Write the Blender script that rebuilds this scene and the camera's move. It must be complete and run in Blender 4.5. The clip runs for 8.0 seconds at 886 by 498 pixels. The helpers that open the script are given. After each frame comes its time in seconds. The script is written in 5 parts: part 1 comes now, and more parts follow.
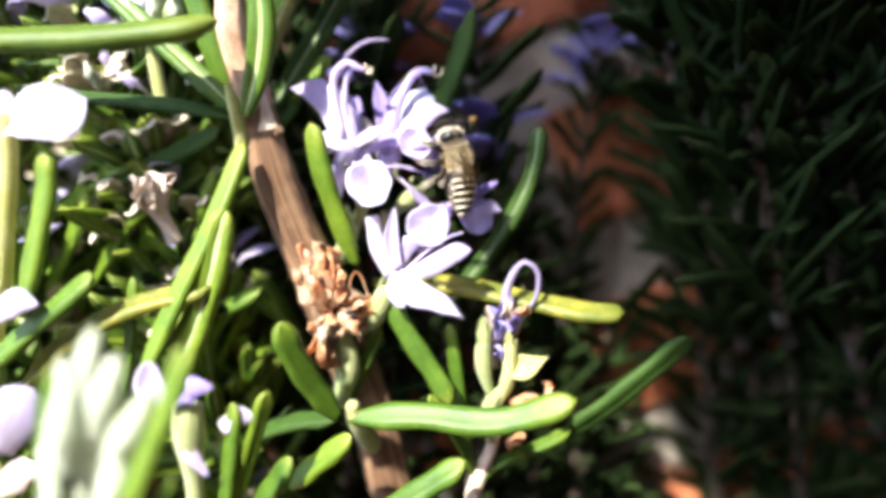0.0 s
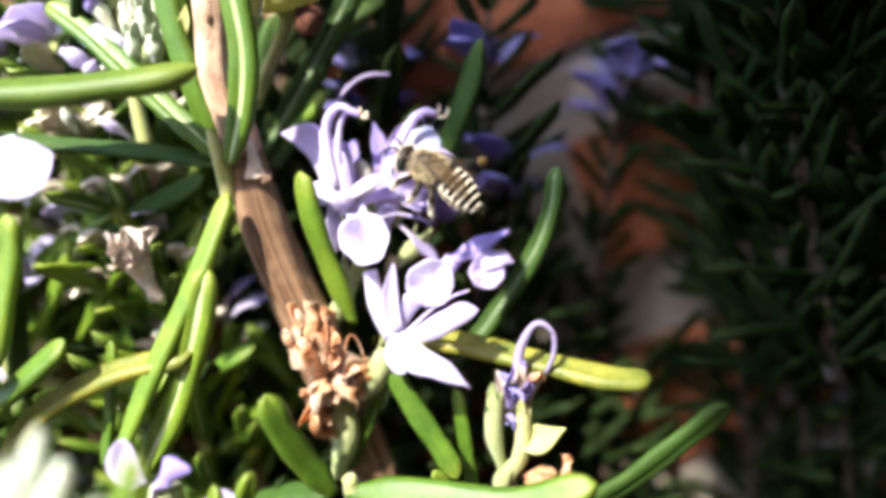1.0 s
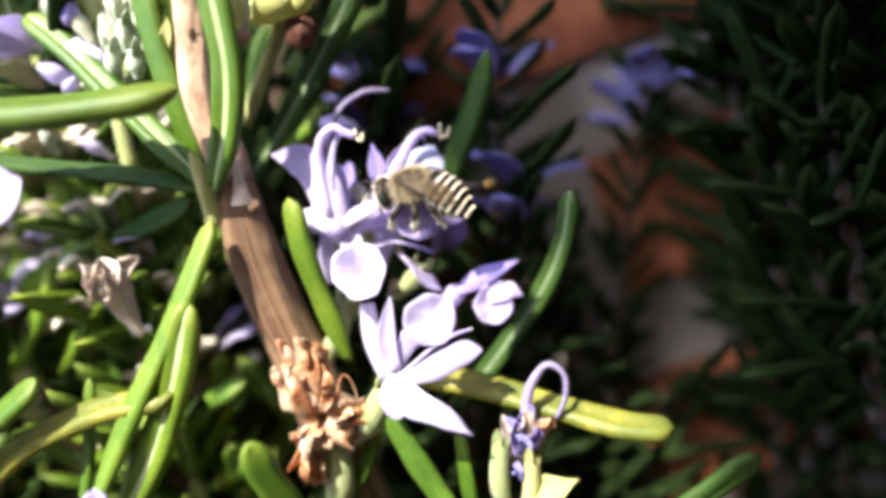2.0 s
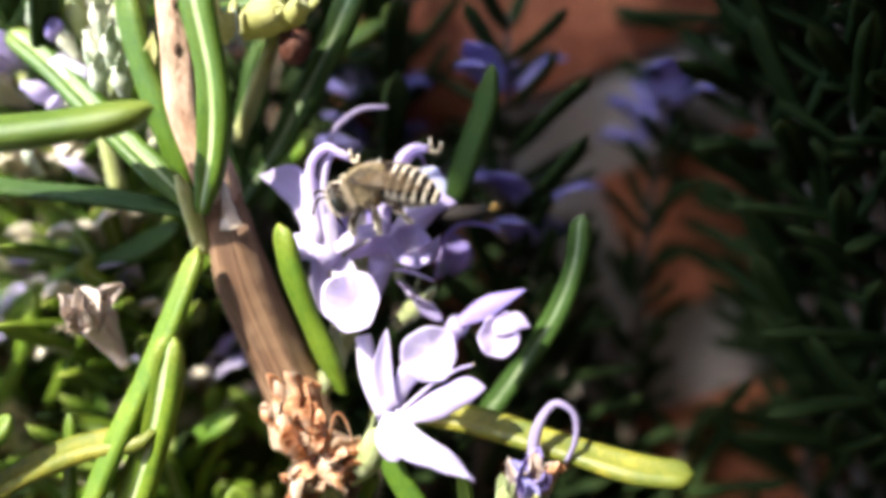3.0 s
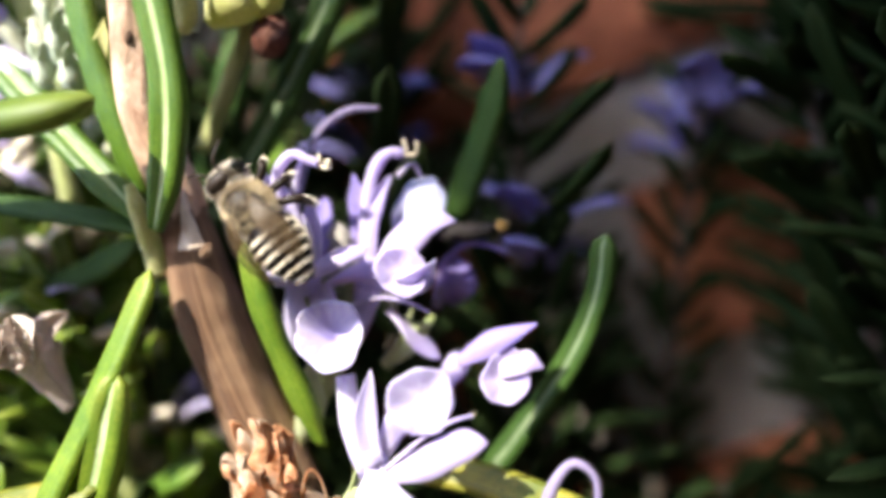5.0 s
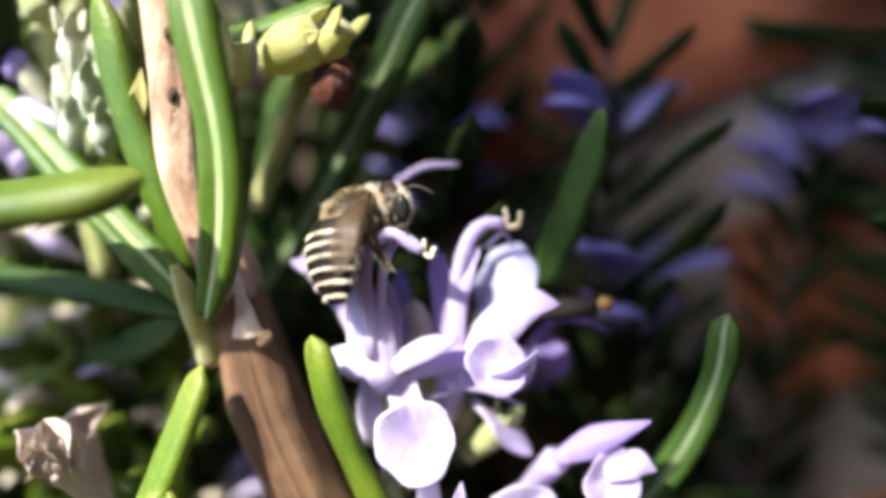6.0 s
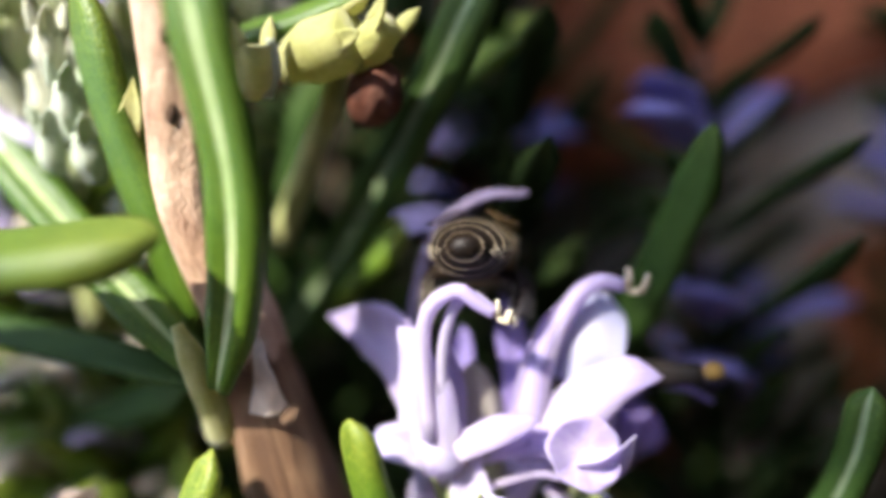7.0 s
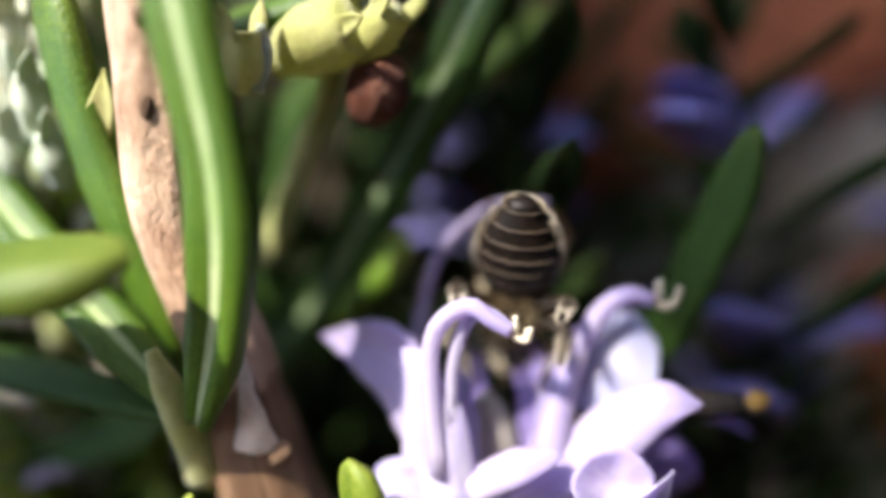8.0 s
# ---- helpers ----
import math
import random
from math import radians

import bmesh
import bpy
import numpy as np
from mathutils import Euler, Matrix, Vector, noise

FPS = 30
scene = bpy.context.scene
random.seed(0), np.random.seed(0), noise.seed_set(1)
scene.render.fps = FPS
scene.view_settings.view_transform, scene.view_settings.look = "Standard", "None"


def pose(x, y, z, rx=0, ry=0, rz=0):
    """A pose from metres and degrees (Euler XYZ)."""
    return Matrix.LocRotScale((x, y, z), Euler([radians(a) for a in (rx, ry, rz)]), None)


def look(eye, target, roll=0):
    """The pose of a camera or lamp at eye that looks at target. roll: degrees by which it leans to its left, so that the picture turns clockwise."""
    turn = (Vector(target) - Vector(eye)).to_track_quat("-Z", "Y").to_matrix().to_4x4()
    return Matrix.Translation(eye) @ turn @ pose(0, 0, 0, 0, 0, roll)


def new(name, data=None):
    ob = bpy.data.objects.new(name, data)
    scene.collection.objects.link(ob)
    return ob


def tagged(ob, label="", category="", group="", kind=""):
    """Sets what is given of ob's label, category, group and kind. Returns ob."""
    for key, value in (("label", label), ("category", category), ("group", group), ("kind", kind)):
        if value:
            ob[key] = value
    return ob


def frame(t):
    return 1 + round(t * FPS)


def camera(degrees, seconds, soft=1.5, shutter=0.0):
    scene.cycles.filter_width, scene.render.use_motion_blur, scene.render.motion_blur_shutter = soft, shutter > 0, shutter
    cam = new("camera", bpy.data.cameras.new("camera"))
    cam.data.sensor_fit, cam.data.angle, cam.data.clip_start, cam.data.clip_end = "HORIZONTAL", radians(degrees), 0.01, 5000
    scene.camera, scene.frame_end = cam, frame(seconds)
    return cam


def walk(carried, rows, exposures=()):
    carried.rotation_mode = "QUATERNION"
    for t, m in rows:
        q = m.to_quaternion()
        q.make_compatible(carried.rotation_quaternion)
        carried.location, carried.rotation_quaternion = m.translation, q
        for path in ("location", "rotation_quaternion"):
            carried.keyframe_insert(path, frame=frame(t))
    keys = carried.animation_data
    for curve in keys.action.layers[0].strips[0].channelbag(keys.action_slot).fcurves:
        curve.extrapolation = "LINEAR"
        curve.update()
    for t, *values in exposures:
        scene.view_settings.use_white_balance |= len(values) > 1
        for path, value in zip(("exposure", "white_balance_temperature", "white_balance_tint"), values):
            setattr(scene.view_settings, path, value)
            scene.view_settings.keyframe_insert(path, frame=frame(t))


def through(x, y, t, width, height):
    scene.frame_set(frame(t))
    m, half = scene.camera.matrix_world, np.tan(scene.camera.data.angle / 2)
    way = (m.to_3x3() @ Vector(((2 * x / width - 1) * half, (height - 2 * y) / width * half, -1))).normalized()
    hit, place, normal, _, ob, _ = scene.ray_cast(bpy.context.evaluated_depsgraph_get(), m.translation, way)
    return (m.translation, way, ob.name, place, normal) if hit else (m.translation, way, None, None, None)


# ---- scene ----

MM = 0.001
# the plant leans with the hand-held camera: working axes are turned 19 degrees against the plumb line
TILT = pose(0, 0, 0, 0, 19, 0)

cam = camera(60.0, 8.0, soft=4.1)
PATH = [
    (0.0, TILT @ pose(0.00000, 0.00000, 0.00000, 82.01, 0.00, -0.01)),
    (0.5, TILT @ pose(0.00188, 0.00423, 0.00351, 81.89, 0.47, 1.72)),
    (1.0, TILT @ pose(0.00351, 0.00863, 0.00487, 81.55, 0.86, 3.06)),
    (1.5, TILT @ pose(0.00456, 0.01216, 0.00616, 81.28, 0.89, 4.25)),
    (3.0, TILT @ pose(0.00679, 0.01988, 0.00781, 82.07, 1.15, 6.87)),
    (3.5, TILT @ pose(0.00813, 0.02183, 0.00526, 83.01, 1.01, 7.69)),
    (4.0, TILT @ pose(0.00961, 0.02422, 0.00592, 83.74, 1.18, 8.19)),
    (5.5, TILT @ pose(0.00445, 0.03321, 0.00932, 82.79, 0.84, 8.71)),
    (6.0, TILT @ pose(0.00112, 0.03725, 0.01290, 81.39, 1.49, 9.23)),
    (6.5, TILT @ pose(-0.00041, 0.04197, 0.01455, 80.18, 1.58, 10.13)),
    (7.0, TILT @ pose(-0.00282, 0.04663, 0.01541, 79.42, 1.57, 10.58)),
    (7.5, TILT @ pose(-0.00420, 0.04833, 0.01455, 79.97, 1.44, 9.80)),
    (8.0, TILT @ pose(-0.00481, 0.05045, 0.01462, 80.58, 1.25, 9.34)),
]
walk(cam, PATH, exposures=[(0.0, 3.0), (1.5, 2.88), (5.5, 2.74), (6.5, 2.54), (8.0, 2.42)])
cam.data.dof.use_dof = True
cam.data.dof.aperture_fstop = 6.2

# ---- daylight ----
SUN = Vector((-0.16, -0.56, 0.81)).normalized()
world = bpy.data.worlds.new("world")
world.use_nodes = True
scene.world = world
sky = world.node_tree.nodes.new("ShaderNodeTexSky")
sky.sky_type = "NISHITA"
sky.sun_disc = False
sky.sun_elevation = math.asin(SUN.z)
sky.sun_rotation = math.atan2(SUN.x, SUN.y)
background = world.node_tree.nodes["Background"]
world.node_tree.links.new(sky.outputs[0], background.inputs[0])
background.inputs[1].default_value = 0.15
sun = new("sun", bpy.data.lights.new("sun", "SUN"))
sun.data.energy = 2.0
sun.data.angle = radians(0.5)
sun.data.color = (1.0, 0.93, 0.82)
sun.matrix_basis = look(SUN * 3, (0, 0, 0))


# ---- materials ----
class Nodes:
    """A short way to write node materials."""

    def __init__(self, name):
        self.mat = bpy.data.materials.new(name)
        self.mat.use_nodes = True
        self.tree = self.mat.node_tree
        self.bsdf = self.tree.nodes["Principled BSDF"]
        self.out = self.tree.nodes["Material Output"]

    def node(self, kind, **values):
        n = self.tree.nodes.new(kind)
        for key, value in values.items():
            n.inputs[key].default_value = value
        return n

    def link(self, a, b):
        self.tree.links.new(a, b)

    def coords(self, which="Object", scale=(1, 1, 1)):
        tc = self.node("ShaderNodeTexCoord")
        mp = self.node("ShaderNodeMapping")
        mp.inputs["Scale"].default_value = scale
        self.link(tc.outputs[which], mp.inputs[0])
        return mp.outputs[0]

    def noise(self, vec, scale, detail=4.0, rough=0.6):
        n = self.node("ShaderNodeTexNoise", Scale=scale, Detail=detail, Roughness=rough)
        self.link(vec, n.inputs["Vector"])
        return n.outputs["Fac"]

    def ramp(self, fac, stops):
        n = self.node("ShaderNodeValToRGB")
        while len(n.color_ramp.elements) < len(stops):
            n.color_ramp.elements.new(0.5)
        for e, (at, col) in zip(n.color_ramp.elements, stops):
            e.position, e.color = at, (*col, 1)
        self.link(fac, n.inputs[0])
        return n.outputs[0]

    def mix(self, fac, a, b, blend="MIX"):
        n = self.tree.nodes.new("ShaderNodeMix")
        n.data_type, n.blend_type = "RGBA", blend
        for value, socket in ((fac, n.inputs[0]), (a, n.inputs[6]), (b, n.inputs[7])):
            if hasattr(value, "is_output"):
                self.link(value, socket)
            else:
                socket.default_value = value if not isinstance(value, tuple) else (*value, 1)
        return n.outputs[2]

    def bump(self, height, strength, distance):
        n = self.node("ShaderNodeBump", Strength=strength, Distance=distance)
        self.link(height, n.inputs["Height"])
        self.link(n.outputs[0], self.bsdf.inputs["Normal"])
        return n.outputs[0]

    def random(self):
        return self.node("ShaderNodeObjectInfo").outputs["Random"]

    def finish(self, colour, rough, through=0.0, glow_colour=None, sheen=0.0):
        self.link(colour, self.bsdf.inputs["Base Color"])
        self.bsdf.inputs["Roughness"].default_value = rough
        self.bsdf.inputs["Sheen Weight"].default_value = sheen
        if through:
            tr = self.node("ShaderNodeBsdfTranslucent")
            self.link(glow_colour or colour, tr.inputs[0])
            mx = self.node("ShaderNodeMixShader")
            mx.inputs[0].default_value = through
            self.link(self.bsdf.outputs[0], mx.inputs[1])
            self.link(tr.outputs[0], mx.inputs[2])
            self.link(mx.outputs[0], self.out.inputs["Surface"])
        return self.mat


def leaf_material(name, deep, light, tip, rough=0.46, through=0.22, gloss=0.5):
    n = Nodes(name)
    vec = n.coords("UV", (1, 1, 1))
    blot = n.noise(n.coords("Object"), 420.0, 3)
    col = n.ramp(blot, [(0.32, deep), (0.68, light)])
    # yellowing towards the tip and along the margins
    sep = n.node("ShaderNodeSeparateXYZ")
    n.link(vec, sep.inputs[0])
    edge = n.ramp(sep.outputs[1], [(0.80, (0, 0, 0)), (1.0, (0.8, 0.8, 0.8))])
    col = n.mix(edge, col, tip)
    col = n.mix(n.ramp(n.random(), [(0, (0, 0, 0)), (1, (0.45, 0.45, 0.45))]), col, light)
    cells = n.node("ShaderNodeTexVoronoi", Scale=5200.0)
    n.link(n.coords("Object"), cells.inputs["Vector"])
    fine = n.mix(0.4, cells.outputs["Distance"], n.noise(n.coords("Object"), 1500.0, 3, 0.6))
    col = n.mix(n.ramp(fine, [(0.30, (0, 0, 0)), (0.62, (0.55, 0.55, 0.55))]), col, deep)
    line = n.noise(n.coords("UV", (34, 2.5, 1)), 1.0, 4, 0.65)
    col = n.mix(n.ramp(line, [(0.42, (0, 0, 0)), (0.66, (0.5, 0.5, 0.5))]), col, deep)
    relief = n.mix(0.45, n.ramp(fine, [(0.1, (1, 1, 1)), (0.7, (0, 0, 0))]), line)
    n.bump(relief, 0.6, 0.00008)
    n.bsdf.inputs["Specular IOR Level"].default_value = gloss
    return n.finish(col, rough, through)


LEAF = leaf_material("rosemary_leaf", (0.045, 0.11, 0.009), (0.135, 0.24, 0.018), (0.34, 0.38, 0.05))
LEAF_LIGHT = leaf_material("rosemary_leaf_young", (0.09, 0.185, 0.014), (0.26, 0.36, 0.030), (0.45, 0.45, 0.07), through=0.3)
LEAF_MID = leaf_material("rosemary_leaf_broad", (0.052, 0.10, 0.008), (0.12, 0.19, 0.016), (0.30, 0.33, 0.05), rough=0.52, through=0.2, gloss=0.4)
LEAF_YELLOW = leaf_material("rosemary_leaf_yellowing", (0.11, 0.15, 0.02), (0.48, 0.40, 0.05), (0.12, 0.18, 0.03), through=0.3)
# Darkened leaf copy for shoots before the wall; their shade is in the colour
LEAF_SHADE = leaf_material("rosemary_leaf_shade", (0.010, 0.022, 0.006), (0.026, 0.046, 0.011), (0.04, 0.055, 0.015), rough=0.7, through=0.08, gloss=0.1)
# Dimmer leaf copy: shade on leaves behind and to the right is coloured in
LEAF_DIM = leaf_material("rosemary_leaf_dim", (0.022, 0.055, 0.009), (0.055, 0.11, 0.018), (0.10, 0.15, 0.03), rough=0.6, through=0.1, gloss=0.2)


def felt_material(name, a, b, rough=0.85, through=0.1, sheen=0.3):
    n = Nodes(name)
    fib = n.noise(n.coords("Object"), 2600.0, 5, 0.7)
    big = n.noise(n.coords("Object"), 350.0, 2)
    col = n.mix(n.ramp(big, [(0.3, (0, 0, 0)), (0.7, (1, 1, 1))]), a, b)
    col = n.mix(n.ramp(fib, [(0.35, (0.3, 0.3, 0.3)), (0.65, (0, 0, 0))]), col, tuple(0.5 * c for c in a))
    n.bump(fib, 0.6, 0.0002)
    return n.finish(col, rough, through, sheen=sheen)


# Darker copy of the underside felt, with the shade in its colour
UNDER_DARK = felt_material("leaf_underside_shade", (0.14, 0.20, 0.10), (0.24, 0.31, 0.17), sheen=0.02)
UNDER = felt_material("leaf_underside_felt", (0.30, 0.42, 0.15), (0.52, 0.60, 0.33), sheen=0.1)
BUD = felt_material("grey_green_bud_felt", (0.42, 0.50, 0.34), (0.66, 0.72, 0.58), through=0.15)
BUD_CREAM = felt_material("cream_bud_felt", (0.56, 0.58, 0.38), (0.80, 0.80, 0.66), through=0.25)
CALYX = felt_material("calyx_green", (0.34, 0.42, 0.14), (0.52, 0.56, 0.30), through=0.25)
CALYX_YELLOW = felt_material("calyx_pale_yellow", (0.50, 0.52, 0.14), (0.66, 0.64, 0.32), through=0.35)
NODE_GREEN = felt_material("young_shoot_green", (0.30, 0.36, 0.10), (0.48, 0.50, 0.20))
FADED = felt_material("faded_corolla", (0.70, 0.56, 0.48), (0.86, 0.78, 0.70), through=0.4)
BUD_YELLOW = felt_material("anther_cream", (0.62, 0.52, 0.34), (0.82, 0.76, 0.62))
THROAT = felt_material("throat_cream", (0.46, 0.43, 0.36), (0.62, 0.58, 0.50), through=0.3)
STYLE_DARK = felt_material("withered_style_black_brown", (0.005, 0.003, 0.0018), (0.014, 0.008, 0.004), through=0.0, sheen=0.0)
ANTHER_OCHRE = felt_material("anther_ochre", (0.34, 0.19, 0.035), (0.48, 0.30, 0.07))
# Dark brown of the light-blocking boards and of stems darkened for shade
SHADE_BROWN = felt_material("shade_dark_brown", (0.035, 0.022, 0.014), (0.09, 0.055, 0.03))


def petal_material(name, base, outer, vein, through=0.5):
    n = Nodes(name)
    uv = n.coords("UV")
    sep = n.node("ShaderNodeSeparateXYZ")
    n.link(uv, sep.inputs[0])
    col = n.mix(n.ramp(sep.outputs[1], [(0.05, (0, 0, 0)), (0.7, (1, 1, 1))]), base, outer)
    streak = n.noise(n.coords("UV", (14, 1.2, 1)), 2.2, 4, 0.65)
    col = n.mix(n.ramp(streak, [(0.40, (0, 0, 0)), (0.66, (0.75, 0.75, 0.75))]), col, vein)
    soft = n.noise(n.coords("Object"), 900.0, 3)
    n.bump(n.mix(0.5, streak, soft), 0.6, 0.00025)
    return n.finish(col, 0.55, through)


PETAL = petal_material("lavender_petal", (0.85, 0.80, 0.88), (0.63, 0.57, 0.82), (0.54, 0.42, 0.75))
PETAL_PALE = petal_material("pale_lavender_petal", (0.86, 0.83, 0.90), (0.69, 0.65, 0.86), (0.58, 0.48, 0.79))
PETAL_WHITE = petal_material("white_blue_petal", (0.78, 0.76, 0.86), (0.68, 0.70, 0.88), (0.56, 0.56, 0.82))
PETAL_BOWL = petal_material("hollow_lobe_petal", (0.42, 0.35, 0.72), (0.74, 0.70, 0.88), (0.52, 0.43, 0.78), 0.45)
# Lilac greyed and darkened: the shade on the arching style is in the colour
STYLE_LILAC = petal_material("greyed_lilac_style", (0.40, 0.35, 0.52), (0.36, 0.31, 0.48), (0.27, 0.21, 0.39), 0.3)
# Deep violet; on blossoms at the back the colour also carries their shade
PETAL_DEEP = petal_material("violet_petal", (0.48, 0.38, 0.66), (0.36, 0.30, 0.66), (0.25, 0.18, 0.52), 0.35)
# Shaded petal copy: the shade is put into a darker, bluer colour
PETAL_SHADE = petal_material("blue_violet_shaded_petal", (0.40, 0.37, 0.68), (0.32, 0.31, 0.66), (0.24, 0.20, 0.55), 0.3)


def withered_material(name, a, b, c):
    n = Nodes(name)
    big = n.noise(n.coords("Object"), 700.0, 4, 0.65)
    col = n.ramp(big, [(0.3, a), (0.52, b), (0.72, c)])
    crease = n.noise(n.coords("UV", (9, 2, 1)), 3.0, 5, 0.7)
    n.bump(crease, 0.9, 0.0003)
    return n.finish(col, 0.6, 0.45)


WITHERED_CREAM = withered_material("bleached_withered_petal", (0.50, 0.26, 0.13), (0.82, 0.64, 0.46), (0.93, 0.86, 0.76))
WITHERED = withered_material("withered_petal", (0.48, 0.17, 0.055), (0.86, 0.50, 0.27), (0.94, 0.82, 0.68))
RUST = withered_material("rust_brown_husk", (0.05, 0.016, 0.010), (0.17, 0.055, 0.032), (0.30, 0.13, 0.08))


def bark_material(name, dark, mid, pale, grain=(16, 0.35, 1)):
    n = Nodes(name)
    fibre = n.noise(n.coords("UV", grain), 1.0, 6, 0.7)
    col = n.ramp(fibre, [(0.30, dark), (0.50, mid), (0.72, pale)])
    blot = n.noise(n.coords("Object"), 260.0, 3)
    col = n.mix(n.ramp(blot, [(0.45, (0, 0, 0)), (0.75, (0.5, 0.5, 0.5))]), col, pale)
    n.bump(fibre, 1.0, 0.0005)
    return n.finish(col, 0.8)


BARK = bark_material("rosemary_bark", (0.035, 0.016, 0.008), (0.19, 0.10, 0.052), (0.48, 0.31, 0.18), (34, 0.55, 1))
# Lighter bark for the upper stem: its full sun is put into the colour
BARK_SUNLIT = bark_material("sunlit_peach_bark", (0.26, 0.14, 0.085), (0.50, 0.32, 0.21), (0.66, 0.49, 0.36), (6, 9, 1))
# Pale bark felt, also the colour of the sun patch built on the stem
PALE_SUN_FELT = felt_material("pale_bark_and_sun_felt", (0.66, 0.52, 0.39), (0.84, 0.73, 0.60))


def plain_material(name, a, b, scale, rough, bump=0.4, depth=0.0002, gloss=0.5):
    n = Nodes(name)
    f = n.noise(n.coords("Object"), scale, 5, 0.65)
    n.bump(f, bump, depth)
    n.bsdf.inputs["Specular IOR Level"].default_value = gloss
    return n.finish(n.ramp(f, [(0.3, a), (0.7, b)]), rough)


CHITIN = plain_material("black_brown_chitin", (0.007, 0.0045, 0.003), (0.030, 0.019, 0.011), 1800.0, 0.55, 0.4, 0.00008, 0.25)
ABDOMEN = plain_material("dark_brown_segment", (0.003, 0.002, 0.0015), (0.013, 0.008, 0.005), 1500.0, 0.5, 0.4, 0.00008, 0.2)
SEGMENT = plain_material("pale_segment_edge", (0.05, 0.034, 0.022), (0.16, 0.12, 0.08), 1500.0, 0.5)
EYE = plain_material("bee_eye", (0.010, 0.012, 0.010), (0.03, 0.035, 0.028), 5000.0, 0.18, 0.3, 0.00002)
HAIR_TAN = plain_material("tan_bee_hair", (0.30, 0.22, 0.11), (0.62, 0.52, 0.32), 900.0, 0.6)
HAIR_PALE = plain_material("cream_bee_hair", (0.56, 0.49, 0.36), (0.82, 0.75, 0.62), 900.0, 0.6)


def wing_material():
    n = Nodes("wing_membrane")
    vein = n.noise(n.coords("UV", (3, 6, 1)), 2.0, 3)
    n.link(n.ramp(vein, [(0.4, (0.045, 0.026, 0.010)), (0.6, (0.13, 0.085, 0.036))]), n.bsdf.inputs["Base Color"])
    n.bsdf.inputs["Roughness"].default_value = 0.45
    n.bsdf.inputs["Specular IOR Level"].default_value = 0.25
    clear = n.node("ShaderNodeBsdfTransparent")
    mx = n.node("ShaderNodeMixShader")
    mx.inputs[0].default_value = 0.7
    n.link(n.bsdf.outputs[0], mx.inputs[1])
    n.link(clear.outputs[0], mx.inputs[2])
    n.link(mx.outputs[0], n.out.inputs["Surface"])
    return n.mat


WING = wing_material()


def masonry(name, stops, scale, bump, depth):
    n = Nodes(name)
    big = n.noise(n.coords("Object"), scale, 6, 0.65)
    fine = n.noise(n.coords("Object"), scale * 14, 4, 0.7)
    col = n.ramp(big, stops)
    col = n.mix(n.ramp(fine, [(0.35, (0.45, 0.45, 0.45)), (0.6, (0, 0, 0))]), col, tuple(0.55 * c for c in stops[0][1]))
    col = n.mix(n.ramp(n.random(), [(0, (0, 0, 0)), (1, (0.3, 0.3, 0.3))]), col, stops[-1][1])
    n.bump(n.mix(0.4, big, fine), bump, depth)
    return n.finish(col, 0.92)


BRICK = masonry("terracotta_brick", [(0.3, (0.32, 0.095, 0.042)), (0.55, (0.52, 0.170, 0.075)), (0.75, (0.60, 0.24, 0.12))], 60.0, 0.8, 0.0015)
MORTAR = masonry("pale_lime_mortar", [(0.3, (0.38, 0.34, 0.28)), (0.55, (0.52, 0.47, 0.39)), (0.75, (0.62, 0.57, 0.49))], 90.0, 0.9, 0.0015)
SOIL = masonry("dry_soil", [(0.3, (0.06, 0.04, 0.025)), (0.55, (0.11, 0.075, 0.05)), (0.75, (0.17, 0.12, 0.08))], 40.0, 0.9, 0.004)
STONE = masonry("coping_stone", [(0.3, (0.24, 0.21, 0.17)), (0.55, (0.34, 0.31, 0.26)), (0.75, (0.42, 0.39, 0.34))], 30.0, 0.8, 0.001)


# ---- shapes ----
class Shape:
    """Collects vertices (millimetres), faces, texture places and material slots of one mesh."""

    def __init__(self):
        self.v, self.f, self.uv, self.slot = [], [], [], []

    def sweep(self, path, sides, ring, slots=None, caps=True):
        """Closed cross-sections along a path. ring(s) gives (across, above) pairs for s from 0 to 1."""
        start, rows = len(self.v), len(path)
        count = 0
        for i, p in enumerate(path):
            ahead = (path[min(i + 1, rows - 1)] - path[max(i - 1, 0)]).normalized()
            side = sides[i] - ahead * sides[i].dot(ahead)
            side = side.normalized() if side.length > 1e-6 else ahead.orthogonal().normalized()
            up = side.cross(ahead)
            section = ring(i / (rows - 1))
            count = len(section)
            self.v += [p + side * a + up * b for a, b in section]
        for i in range(rows - 1):
            for j in range(count):
                k = (j + 1) % count
                a, b = start + i * count, start + (i + 1) * count
                self.f.append((a + j, a + k, b + k, b + j))
                u, w, s, e = j / count, (j + 1) / count, i / (rows - 1), (i + 1) / (rows - 1)
                self.uv.append(((u, s), (w, s), (w, e), (u, e)))
                self.slot.append(slots[j] if slots else 0)
        if caps:
            for row, turn in ((0, 1), (rows - 1, -1)):
                ids = [start + row * count + j for j in range(count)][::-turn]
                self.f.append(tuple(ids))
                self.uv.append(tuple((0.5, row / (rows - 1)) for _ in ids))
                self.slot.append(0)
        return self

    def mesh(self, name, materials, base=(0, 0, 0), smooth=True):
        me = bpy.data.meshes.new(name)
        shift = Vector(base)
        me.from_pydata([(p - shift) * MM for p in self.v], [], self.f)
        layer = me.uv_layers.new(name="UVMap")
        layer.data.foreach_set("uv", [c for face in self.uv for pair in face for c in pair])
        for m in materials:
            me.materials.append(m)
        me.polygons.foreach_set("material_index", self.slot)
        me.polygons.foreach_set("use_smooth", [smooth] * len(self.f))
        me.update()
        return me


